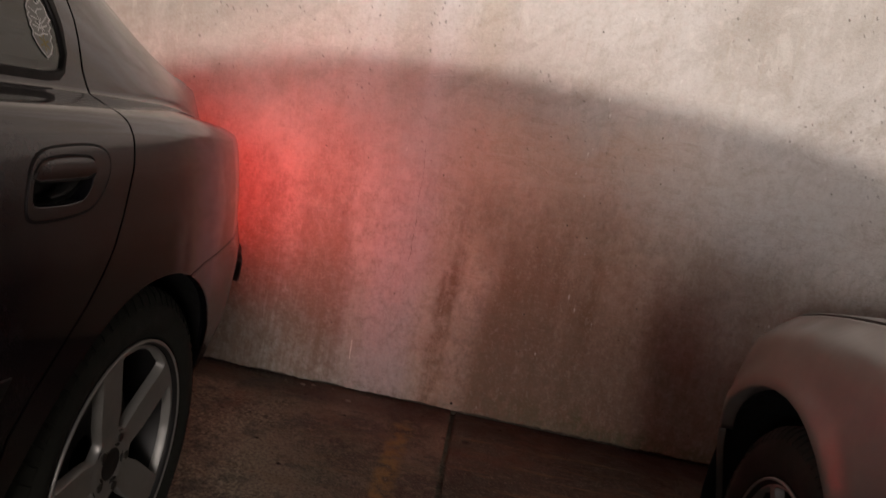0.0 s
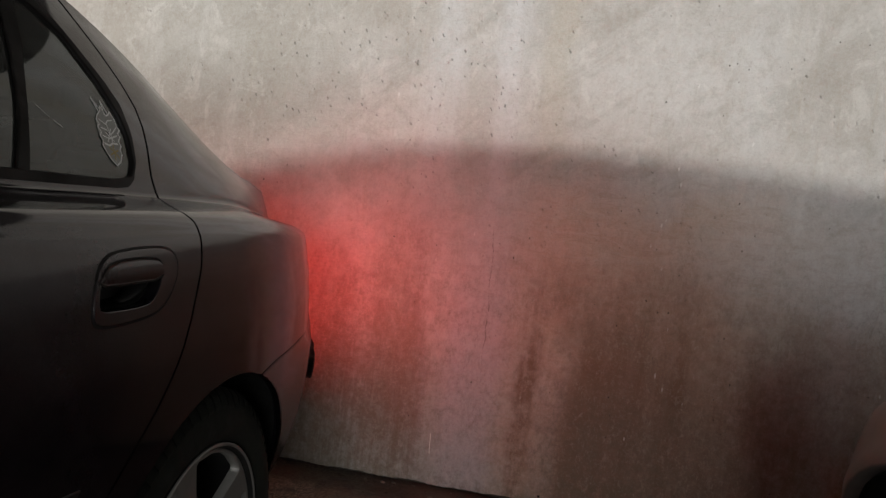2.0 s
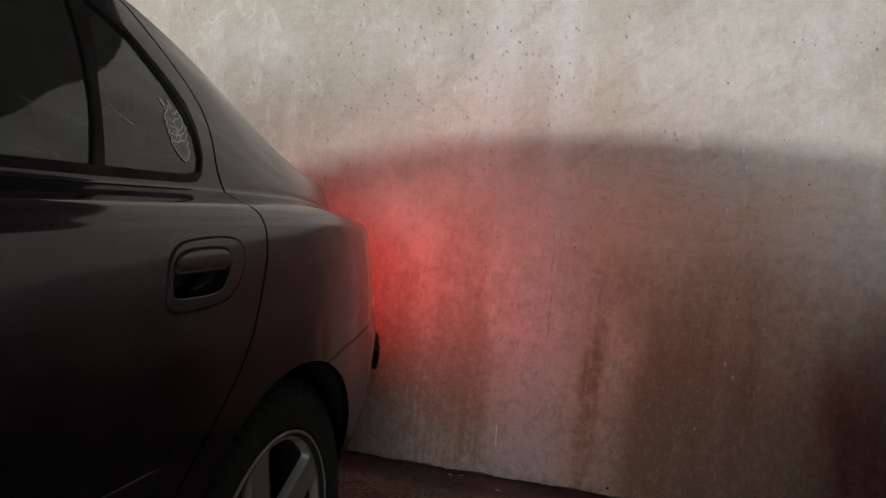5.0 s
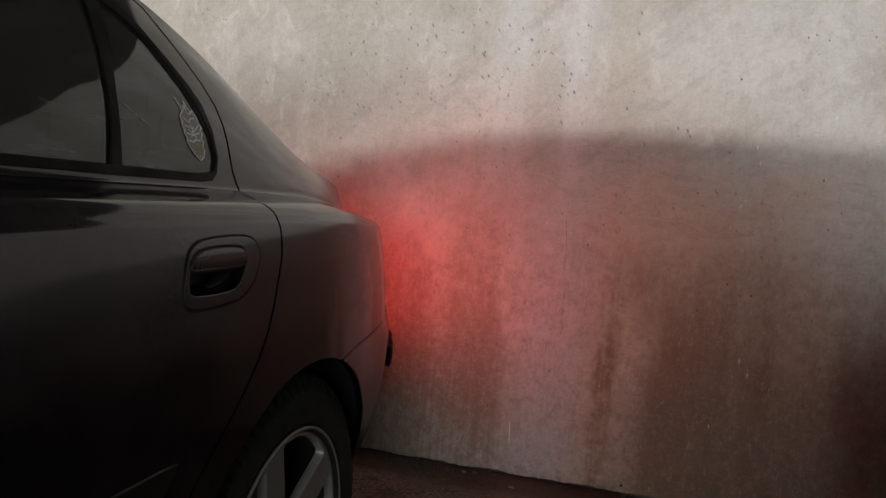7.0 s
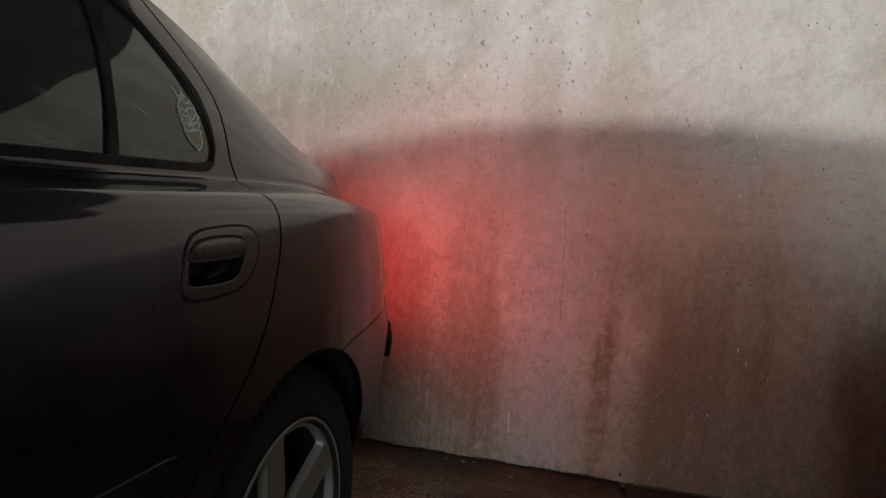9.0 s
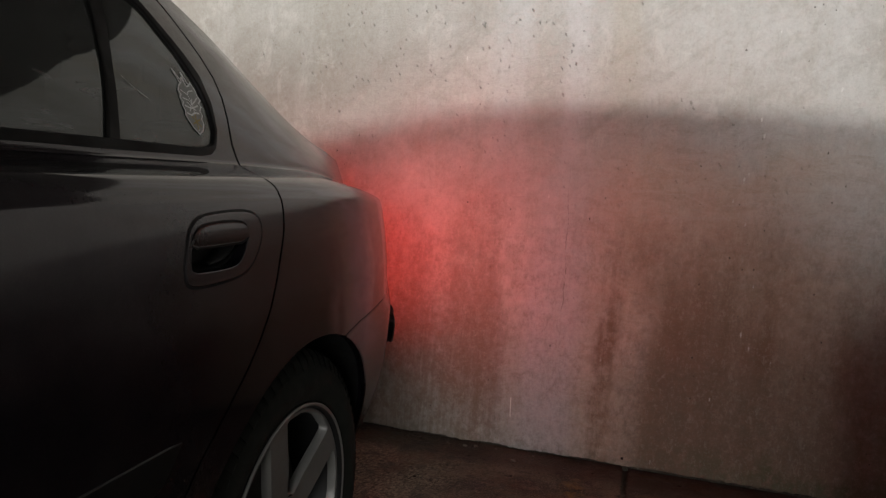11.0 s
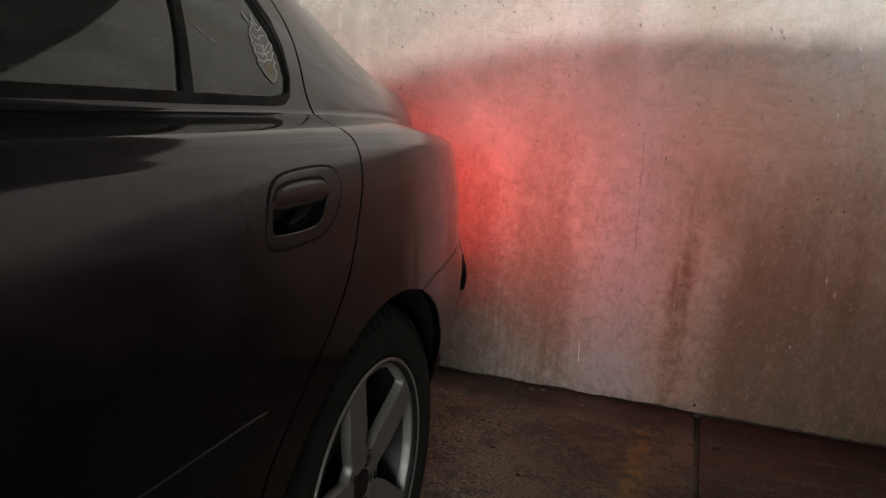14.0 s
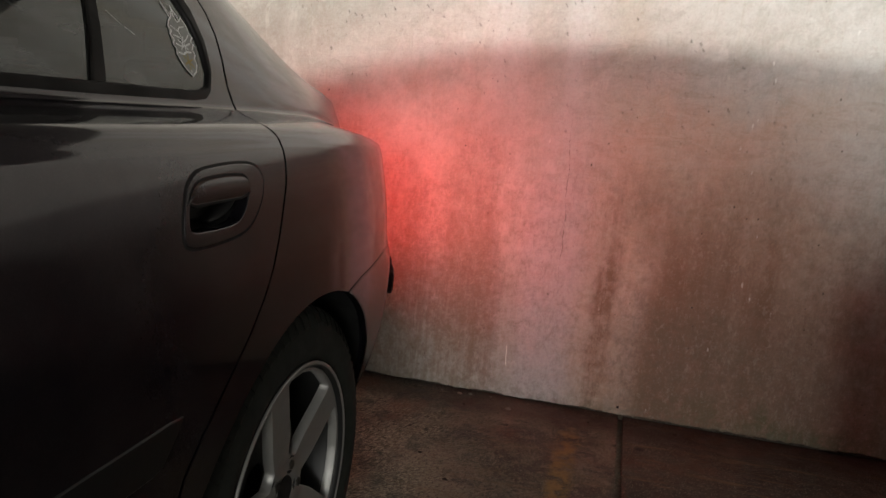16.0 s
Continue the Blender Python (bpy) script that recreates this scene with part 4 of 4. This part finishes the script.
def saloon_ends():
    end = bumper_side(0.925, 0.6)[0] - 0.004
    far = 2 * MID - end
    top = flank(0.865, 0.8) - 0.002
    # bumper: two sides and the back in one
    ring = arc(*ARCH, 69.8, -22) + [(0.40, 0.160), (0.6, 0.165), (0.925, 0.200), (0.925, 0.668)] + [(y, z - 0.0013) for y, z in reversed(BUMPER_SEAM)]
    side = sheet(ring, bumper_side, 0.025)
    back = sheet([(end, 0.200), (end, 0.665), (far, 0.665), (far, 0.200)], tail, 0.06, back=(0, -1, 0))
    rim = [(bumper_side(y, 0.664)[0] + 0.002, y) for y in (0.66, 0.72, 0.78, 0.84, 0.88, 0.91, 0.925)] + [(end - 0.02, 0.949), (end - 0.15, 0.972), (end - 0.30, 0.984), (MID, 0.990)]
    shelf = sheet(rim + [(2 * MID - x, y) for x, y in reversed(rim[:-1])], lambda x, y: (x, y, 0.6665), 0.06, 0.003, 0.01, (0, 0, -1))
    bumper = part("rear_bumper", joined(side, mirrored(side), back, shelf), PAINT, saloon)
    strip = smooth_ring([(0.565, 0.548), (0.585, 0.531), (0.75, 0.527), (0.93, 0.527), (0.93, 0.588), (0.75, 0.588), (0.585, 0.587), (0.567, 0.573)], 1)
    s1 = sheet(strip, lambda y, z: (bumper_side(y, z)[0] + 0.015, y, z), 0.02, 0.005, 0.018)
    s2 = sheet([(end, 0.527), (end, 0.588), (far, 0.588), (far, 0.527)], lambda x, z: tail(x, z)[:1] + (tail(x, z)[1] + 0.013, z), 0.06, back=(0, -1, 0))
    part("bumper_strip", joined(s1, mirrored(s1), s2), BLACK_PLASTIC, bumper, "black plastic bumper strip")
    # tail lamps wrap the corners
    for s in (0, 1):
        a = sheet([(0.800, 0.706), (0.800, 0.752), (0.865, 0.752), (0.865, 0.706)], side_at(-0.004), 0.03)
        b = sheet([(top, 0.688), (top, 0.754), (top - 0.12, 0.754), (top - 0.12, 0.688)], boot_back, 0.03, back=(0, -1, 0))
        lamp = joined(a, b)
        c = sheet([(0.750, 0.678), (0.755, 0.762), (0.775, 0.892), (0.865, 0.90), (0.865, 0.756), (0.796, 0.756), (0.796, 0.678)], side_at(-0.004), 0.03)
        d = sheet([(top - 0.006, 0.763), (top - 0.012, 0.855), (flank(0.865, 0.885) - 0.016, 0.885), (top - 0.14, 0.90), (top - 0.16, 0.763)], lens_visor, 0.03, 0.003, 0.05, back=(0, -1, 0))
        dim = joined(c, d)
        if s:
            lamp, dim = mirrored(lamp), mirrored(dim)
        lens = part("tail_lamp", lamp, RED_LENS, saloon, "lit red tail lamp")
        part("upper_lens", dim, DIM_LENS, lens, "unlit upper red lens with an added visor")
        case = bmesh.new()
        rows = []
        for z in (0.674, 0.885):
            rows.append([case.verts.new((x, y, z)) for x, y in ((flank(0.742, z) - 0.003, 0.742), (flank(0.742, z) - 0.18, 0.742), (top - 0.165, 0.79), (top - 0.165, 0.868), (top, 0.862), (flank(0.82, z) - 0.014, 0.82))])
        for k in range(3):
            case.faces.new((rows[0][k], rows[0][k + 1], rows[1][k + 1], rows[1][k]))
        case.faces.new(rows[0])
        case.faces.new(rows[1])
        part("lamp_housing", mirrored(case) if s else case, BLACK_PLASTIC, lens, "black lamp housing")
    c = top - 0.165
    lid = sheet([(c, 0.675), (c, 0.90), (c, 0.945), (2 * MID - c, 0.945), (2 * MID - c, 0.675)], boot_back, 0.06, back=(0, -1, 0))
    lid = part("boot_face", lid, PAINT, saloon)
    plate = bmesh.new()
    box(plate, MID - 0.26, MID + 0.26, 0.893, 0.905, 0.72, 0.83)
    part("number_plate", plate, PLATE, lid, "white number plate with plain bars")
    for k in range(5):
        bar = bmesh.new()
        box(bar, MID - 0.2 + 0.085 * k, MID - 0.15 + 0.085 * k, 0.905, 0.907, 0.74, 0.81)
        part("plate_bar", bar, BLACK_PLASTIC, lid)
    # front end
    e2 = flank(-3.62, 0.5)
    f2 = 2 * MID - e2
    fs = sheet(arc(FRONT_AXLE, 0.300, 0.374, 195, 151) + [(-3.45, 0.59), (-3.62, 0.60), (-3.62, 0.22), (-3.2, 0.2)], on_side, 0.05)
    front = sheet([(e2, 0.22), (e2, 0.60), (f2, 0.60), (f2, 0.22)], nose, 0.08, back=(0, 1, 0))
    part("front_bumper", joined(fs, mirrored(fs), front), PAINT, saloon)
    part("grille", sheet([(MID - 0.28, 0.61), (MID - 0.28, 0.71), (MID + 0.28, 0.71), (MID + 0.28, 0.61)], nose, 0.06, back=(0, 1, 0)), BLACK_PLASTIC, saloon, "black grille")
    for s in (0, 1):
        h = sheet([(MID + 0.29, 0.61), (MID + 0.29, 0.71), (e2, 0.70), (e2, 0.61)], nose, 0.06, back=(0, 1, 0))
        part("headlamp", mirrored(h) if s else h, CLEAR_LENS, saloon, "clear headlamp")


def saloon_inside():
    bm = bmesh.new()
    box(bm, -1.42, -0.38, -3.3, 0.62, 0.17, 0.23)
    part("floor_pan", bm, BLACK_PLASTIC, saloon)
    bm = bmesh.new()
    box(bm, -1.55, -0.25, 0.02, 0.08, 0.23, 0.93)
    box(bm, -1.45, -0.36, 0.02, 0.70, 0.90, 0.93)
    box(bm, -1.45, -0.36, 0.70, 0.72, 0.23, 0.92)
    # upright added to block the bright underside of the boot lid
    box(bm, -1.50, -0.30, 0.392, 0.408, 0.90, 1.004)
    part("parcel_shelf", bm, CLOTH, saloon, "dark parcel shelf")
    for (x0, x1, y0) in ((-1.50, -0.30, -0.55), (-1.45, -0.98, -1.55), (-0.82, -0.36, -1.55)):
        seat = bmesh.new()
        v = box(seat, x0, x1, y0, y0 + 0.50, 0.30, 0.52)
        v = box(seat, x0, x1, y0 + 0.45, y0 + 0.60, 0.45, 0.98)
        for k in (1, 3, 5, 7):
            v[k].co.y += 0.12
        bmesh.ops.bevel(seat, geom=seat.edges[:], offset=0.05, segments=3, affect="EDGES")
        part("seat", seat, CLOTH, saloon, "dark cloth seat", True)
    for x, y in ((-0.58, 0.14), (-1.22, 0.14), (-0.59, -0.87), (-1.21, -0.87)):
        head = bmesh.new()
        box(head, x - 0.13, x + 0.13, y - 0.05, y + 0.05, 0.98, 1.13)
        bmesh.ops.bevel(head, geom=head.edges[:], offset=0.04, segments=3, affect="EDGES")
        part("headrest", head, CLOTH, saloon, "dark cloth headrest", True)
    # liners of the wheel arches
    for cy in (0.0, FRONT_AXLE):
        for s in (0, 1):
            well = bmesh.new()
            rows = []
            for k in range(25):
                a = radians(-16 + 212 * k / 24)
                rim_x = flank(cy - 0.02 + 0.380 * math.cos(a), 0.302 + 0.380 * math.sin(a)) - 0.010
                rows.append([well.verts.new((x, cy - 0.02 + r * math.cos(a), 0.302 + r * math.sin(a))) for x, r in ((rim_x, 0.380), (min(-0.085, rim_x - 0.01), 0.388), (-0.20, 0.39), (-0.30, 0.37), (-0.33, 0.0))])
            for a, b in zip(rows, rows[1:]):
                for j in range(4):
                    f = well.faces.new((a[j], a[j + 1], b[j + 1], b[j]))
                    f.smooth = True
            part("wheel_well", mirrored(well) if s else well, BLACK_PLASTIC, saloon, "black wheel arch liner")


def saloon_sticker():
    """A slim white ornament on the quarter glass, and a scratch."""
    bm = bmesh.new()

    def ribbon(points, w, closed=False, lift=-0.0030):
        w *= 0.95
        n = len(points)
        seq = points + ([points[0]] if closed else [])
        for (ay, az), (by, bz) in zip(seq, seq[1:]):
            d = Vector((by - ay, bz - az))
            if d.length < 1e-6:
                continue
            q = Vector((-d.y, d.x)).normalized() * w / 2
            e = d.normalized() * w * 0.4
            bm.faces.new([bm.verts.new((flank(py, pz) + lift, py, pz)) for py, pz in
                          ((ay - e.x + q.x, az - e.y + q.y), (by + e.x + q.x, bz + e.y + q.y), (by + e.x - q.x, bz + e.y - q.y), (ay - e.x - q.x, az - e.y - q.y))])
    left = [(-0.1650, 1.0730), (-0.1705, 1.0655), (-0.1805, 1.0595), (-0.1875, 1.0520), (-0.1840, 1.0465), (-0.1905, 1.0415), (-0.1855, 1.0355), (-0.1920, 1.0295), (-0.1885, 1.0235), (-0.1925, 1.0165), (-0.1885, 1.0075), (-0.1835, 0.9995), (-0.1725, 0.9900)]
    right = [(-0.1605, 0.9965), (-0.1525, 1.0065), (-0.1535, 1.0135), (-0.1475, 1.0195), (-0.1505, 1.0255), (-0.1425, 1.0325), (-0.1455, 1.0375), (-0.1375, 1.0425), (-0.1415, 1.0485), (-0.1405, 1.0575), (-0.1460, 1.0675), (-0.1525, 1.0625), (-0.1595, 1.0605)]
    ribbon(left + right, 0.0021, True)
    ribbon([(-0.1740, 1.0640), (-0.1800, 1.0830), (-0.1700, 1.0700)], 0.0020)
    ribbon([(-0.1620, 1.0625), (-0.1600, 1.0805), (-0.1530, 1.0640)], 0.0020)
    ribbon([(-0.1805, 1.0535), (-0.1685, 1.0475), (-0.1605, 1.0535), (-0.1485, 1.0555)], 0.0018)
    ribbon([(-0.1825, 1.0415), (-0.1705, 1.0395), (-0.1655, 1.0335), (-0.1555, 1.0385), (-0.1445, 1.0455)], 0.0020)
    ribbon([(-0.1845, 1.0305), (-0.1725, 1.0275), (-0.1635, 1.0295), (-0.1505, 1.0335)], 0.0024)
    ribbon([(-0.1865, 1.0195), (-0.1765, 1.0175), (-0.1665, 1.0215), (-0.1555, 1.0215)], 0.0027)
    ribbon([(-0.1665, 1.0495), (-0.1645, 1.0315), (-0.1685, 1.0135), (-0.1715, 0.9955)], 0.0019)
    ribbon([(-0.1765, 1.0355), (-0.1605, 1.0255)], 0.0019)
    ribbon([(-0.1605, 1.0415), (-0.1765, 1.0235)], 0.0019)
    white = bm
    bm = bmesh.new()
    for k in range(3):
        a = radians(20 + 60 * k)
        ribbon([(-0.1705 + 0.0105 * math.cos(a), 1.0085 + 0.0105 * math.sin(a)), (-0.1705 - 0.0105 * math.cos(a), 1.0085 - 0.0105 * math.sin(a))], 0.0022, lift=-0.0024)
    star, bm = bm, white
    fill = bmesh.new()
    fill.faces.new([fill.verts.new((flank(py, pz) - 0.0036, py, pz)) for py, pz in left + right])
    bmesh.ops.triangulate(fill, faces=fill.faces)
    glass = bpy.data.objects["quarter_glass"]
    part("sticker_ground", fill, plain("sticker_grey", (0.36, 0.365, 0.34), 0.7, grain=0.6, scale=160), glass, "grey ground of the sticker")
    part("window_sticker", bm, plain("sticker_white", (0.86, 0.87, 0.84), 0.6, grain=0.2, scale=200), bpy.data.objects["quarter_glass"], "white line ornament sticker")
    part("sticker_star", star, plain("sticker_gold", (0.42, 0.32, 0.12), 0.6, grain=0.3, scale=200), glass, "small gold star on the sticker")
    bm2 = bm = bmesh.new()
    ribbon([(-0.310, 1.054), (-0.300, 1.047), (-0.291, 1.041)], 0.0008)
    ribbon([(-0.286, 1.0387), (-0.272, 1.032)], 0.0012)
    part("scratch", bm2, plain("scratched_glass", (0.5, 0.5, 0.47), 0.7), bpy.data.objects["quarter_glass"], "pale scratch in the glass")


saloon_body()
saloon_ends()
saloon_inside()
saloon_sticker()
RIM_X = -0.041
w = build_wheel(saloon, RIM_X, 0.0)
for y in (0.0, FRONT_AXLE):
    for s in (0, 1):
        if (y, s) == (0.0, 0):
            continue
        m = pose(0, y, 0) if s == 0 else pose(2 * MID, y, 0, 0, 0, 180)
        copy_thing(w, m)
bpy.context.view_layer.update()

# ---- the second car, nose to the wall ----


def pale_paint():
    n = Nodes("taupe_car_paint")
    flake = n.noise(1200, 2)
    dust = n.noise(9, 5, 0.7)
    return n.set(Base_Color=n.mix(n.span(dust, 0.3, 0.8), (0.125, 0.105, 0.095), (0.155, 0.132, 0.12)), Metallic=0.35, Roughness=0.38, Coat_Weight=0.5, Coat_Roughness=0.12,
                 Normal=n.bump(flake, 0.02, 0.0005))


TAUPE = pale_paint()
NEAR, AXLE_Y, TALL = 1.10, 0.145, 0.285      # x of its near flank, y of its front axle
NOSE_IN = [(-3.35, -0.30), (-3.2, -0.12), (-2.9, -0.04), (-2.4, -0.005), (-0.3, 0.0), (0.3, -0.001), (0.40, -0.006), (0.48, -0.025), (0.55, -0.06), (0.62, -0.115), (0.68, -0.20), (0.72, -0.32)]
EDGE = [(-3.35, 0.93), (-2.4, 0.94), (-0.8, 0.90), (-0.45, 0.875), (0.0, 0.808), (0.2, 0.782), (0.35, 0.752), (0.5, 0.708), (0.6, 0.66), (0.72, 0.60)]
ROOF = [(-3.35, 1.02), (-3.2, 1.25), (-2.9, 1.38), (-2.2, 1.44), (-1.6, 1.41), (-1.25, 1.29), (-0.62, 0.95), (-0.5, 0.905), (0.0, 0.835), (0.2, 0.808), (0.35, 0.778), (0.5, 0.734), (0.6, 0.685), (0.72, 0.62)]
ROOF_X = [(-3.35, -0.26), (-1.6, -0.28), (-1.25, -0.24), (-0.6, -0.11), (0.6, -0.09)]


def flank2(y, z):
    e, r, rx = curve(EDGE, y), curve(ROOF, y), curve(ROOF_X, y)
    flare = 0.012 * math.exp(-((math.hypot(y - AXLE_Y, z - 0.268) - 0.39) / 0.03) ** 2)
    rows = [(0.15, -0.07), (0.3, -0.03), (0.45, -0.006), (0.55, 0.0), (e - 0.10, -0.010), (e - 0.04, -0.028), (e - 0.01, -0.055), (e, -0.075), (max(r, e + 0.01), rx)]
    return curve(rows, z) + curve(NOSE_IN, y) + flare


def hatch():
    car = tagged(new("car"), "taupe hatchback parked beside the saloon, nose to the wall", "car")
    mid = -0.84

    def side(y, z):
        return (flank2(y, z), y, z)

    def top(x, y):
        r = curve(ROOF, y)
        s = (x - mid) / (flank2(y, r) - mid)
        return (x, y, r + 0.035 * (1 - min(1, abs(s)) ** 2.5))

    def lid(y0, y1):
        ys = [y0 + (y1 - y0) * k / 16 for k in range(17)]
        left = [(flank2(y, curve(ROOF, y)) - 0.002, y) for y in ys]
        return left + [(2 * mid - x, y) for x, y in reversed(left)]

    def turned(bm):
        for v in bm.verts:
            v.co.x = NEAR - v.co.x
        turn_normals(bm)
        bmesh.ops.reverse_faces(bm, faces=bm.faces)
        return bm

    def flip(bm):
        o = bm.copy()
        for v in o.verts:
            v.co.x = 2 * mid - v.co.x
        turn_normals(o)
        bmesh.ops.reverse_faces(o, faces=o.faces)
        return o

    def pair(name, bm, material, label="", parents=None):
        o = flip(bm)
        return part(name, turned(bm), material, (parents or (car, car))[0], label), part(name, turned(o), material, (parents or (car, car))[1], label)

    arch = (AXLE_Y, 0.268, 0.376)
    wing = [(-0.60, 0.22), (-0.60, 0.6), (-0.60, 0.90)] + [(y, curve(ROOF, y) - 0.006) for y in (-0.5, -0.3, -0.1, 0.1, 0.2, 0.3, 0.38, 0.44)] + [(0.50, 0.66), (0.52, 0.58), (0.50, 0.52)]
    wing += arc(*arch, 31, 186)
    pair("front_wing", sheet(wing, side, 0.025, 0.004, 0.03), TAUPE)
    bump = arc(*arch, -10, 30) + [(0.503, 0.515), (0.524, 0.575), (0.70, 0.56), (0.71, 0.22), (0.6, 0.2)]
    sides = sheet(bump, side, 0.03)
    e = flank2(0.71, 0.4)

    def face(x, z):
        s = (x - mid) / (e - mid)
        return (x, 0.712 + 0.10 * (1 - s * s), z)
    front = sheet([(e, 0.2), (e, 0.565), (2 * mid - e, 0.565), (2 * mid - e, 0.2)], face, 0.06, back=(0, -1, 0))
    part("front_bumper", turned(joined(sides, flip(sides), front)), TAUPE, car)
    part("grille", turned(sheet([(mid - 0.3, 0.57), (mid - 0.3, 0.66), (mid + 0.3, 0.66), (mid + 0.3, 0.57)], face, 0.06, back=(0, -1, 0))), BLACK_PLASTIC, car, "black grille")
    lens = joined(sheet([(0.527, 0.58), (0.51, 0.655), (0.70, 0.60), (0.705, 0.565)], side, 0.03), sheet([(e, 0.57), (e, 0.60), (mid + 0.31, 0.64), (mid + 0.31, 0.57)], face, 0.04, back=(0, -1, 0)))
    pair("headlamp", lens, CLEAR_LENS, "clear headlamp")
    d1 = [(-0.604, 0.22), (-0.604, 0.88), (-0.66, 0.96), (-1.25, 1.275), (-1.7, 1.385), (-1.75, 1.38), (-1.75, 0.22)]
    d1w = [(-0.80, 0.95), (-1.25, 1.225), (-1.68, 1.34), (-1.68, 0.95)]
    d2 = [(-1.754, 0.22), (-1.754, 1.385), (-2.2, 1.415), (-2.62, 1.38), (-2.66, 0.9), (-2.5, 0.6), (-2.35, 0.22)]
    d2w = [(-1.82, 0.95), (-1.82, 1.35), (-2.2, 1.375), (-2.55, 1.34), (-2.58, 0.95)]
    for ring, hole in ((d1, d1w), (d2, d2w)):
        doors = pair("door", sheet(ring, side, 0.06, holes=[hole]), TAUPE)
        pair("door_glass", sheet(inset(hole, -0.006), lambda y, z: (flank2(y, z) - 0.01, y, z), 0.08, 0.002, 0.004), GLASS, "dark tinted door glass", doors)
    quarter = [(-2.37, 0.22), (-2.515, 0.6), (-2.665, 0.9), (-2.625, 1.38), (-2.9, 1.36), (-3.2, 1.235), (-3.33, 1.0), (-3.33, 0.22)]
    pair("rear_quarter_panel", sheet(quarter, side, 0.06), TAUPE)
    up = (0, 0, -1)
    part("bonnet", turned(sheet(lid(-0.60, 0.715), top, 0.06, back=up)), TAUPE, car)
    part("windscreen", turned(sheet(lid(-1.24, -0.61), top, 0.08, back=up)), GLASS, car, "tinted windscreen")
    part("roof", turned(sheet(lid(-2.88, -1.245), top, 0.08, back=up)), TAUPE, car)
    part("rear_window", turned(sheet(lid(-3.32, -2.885), top, 0.08, back=up)), GLASS, car, "tinted rear window")
    part("tailgate", turned(sheet([(flank2(-3.33, 0.6), 0.22), (flank2(-3.33, 0.6), 1.0), (2 * mid - flank2(-3.33, 0.6), 1.0), (2 * mid - flank2(-3.33, 0.6), 0.22)],
                                  lambda x, z: (x, -3.34, z), 0.1, back=(0, 1, 0))), TAUPE, car)
    pan = bmesh.new()
    box(pan, 2 * mid + 0.2, -0.2, -3.2, 0.5, 0.18, 0.24)
    box(pan, 2 * mid + 0.15, -0.15, -0.62, -0.58, 0.24, 0.9)
    part("floor_pan", turned(pan), BLACK_PLASTIC, car)
    for x0 in (-0.72, -1.42):
        seat = bmesh.new()
        box(seat, x0, x0 + 0.48, -1.9, -1.4, 0.3, 0.52)
        box(seat, x0, x0 + 0.48, -2.05, -1.9, 0.4, 1.12)
        bmesh.ops.bevel(seat, geom=seat.edges[:], offset=0.05, segments=3, affect="EDGES")
        part("seat", turned(seat), CLOTH, car, "dark cloth seat", True)
    for s in (0, 1):
        well = bmesh.new()
        rows = []
        for k in range(25):
            a = radians(-16 + 212 * k / 24)
            rows.append([well.verts.new((x, AXLE_Y + r * math.cos(a), TALL + r * math.sin(a))) for x, r in ((-0.035, 0.380), (-0.06, 0.392), (-0.22, 0.39), (-0.26, 0.0))])
        for a, b in zip(rows, rows[1:]):
            for j in range(3):
                well.faces.new((a[j], a[j + 1], b[j + 1], b[j]))
        part("wheel_well", turned(flip(well) if s else well), BLACK_PLASTIC, car, "black wheel arch liner")
    first = build_wheel(car, 0.0, 0.0, 0.295, 0.192, 0.19, 10.0, 5, 0.8)
    first.matrix_basis = pose(NEAR + 0.045, AXLE_Y, 0, 0, 0, 180)
    for y, x, a in ((-2.45, NEAR + 0.045, 180), (AXLE_Y, NEAR - 2 * mid - 0.045, 0), (-2.45, NEAR - 2 * mid - 0.045, 0)):
        copy_thing(first, pose(x, y, 0, 0, 0, a))
    return car


hatch()


# ---- small things on the floor by the wall ----
CRUMB = plain("plaster_crumb", (0.22, 0.20, 0.17), 0.9, grain=0.3, scale=200, bump=0.4)
DRY_LEAF = plain("dark_litter", (0.03, 0.022, 0.016), 0.9, grain=0.4, scale=200, bump=0.4)


def crumb(x, y, size, material, label, tall=0.6):
    bm = bmesh.new()
    bmesh.ops.create_icosphere(bm, subdivisions=2, radius=size / 2)
    for v in bm.verts:
        k = 1 + 0.55 * noise.noise(v.co * (2.2 / size) + Vector((x * 31, y * 17, 5)))
        v.co = Vector((v.co.x * k * 1.25, v.co.y * k, max(-size * 0.18, v.co.z * k * tall)))
    low = min(v.co.z for v in bm.verts)
    for v in bm.verts:
        v.co += Vector((x, y, -low - 0.0005 - (0.004 if x > JOINT else 0)))
    return tagged(link("crumb", bm, material), label, "debris", "crumbs along the foot of the wall")


random.seed(4)
for x, y, size in ((-0.035, 1.389, 0.014), (0.002, 1.402, 0.013), (0.150, 1.322, 0.016), (0.282, 1.192, 0.007), (0.075, 1.408, 0.008), (0.21, 1.40, 0.007), (-0.10, 1.395, 0.008)):
    crumb(x, y, size, CRUMB, "small pale crumb of fallen plaster by the wall")
for x, y, size in ((0.067, 0.750, 0.013), (-0.040, 0.882, 0.011), (0.167, 1.188, 0.008), (0.0, 1.30, 0.009), (0.42, 1.33, 0.008), (-0.12, 1.05, 0.010), (0.70, 1.36, 0.010)):
    crumb(x, y, size, DRY_LEAF, "small dark scrap of dirt on the concrete", 0.35)
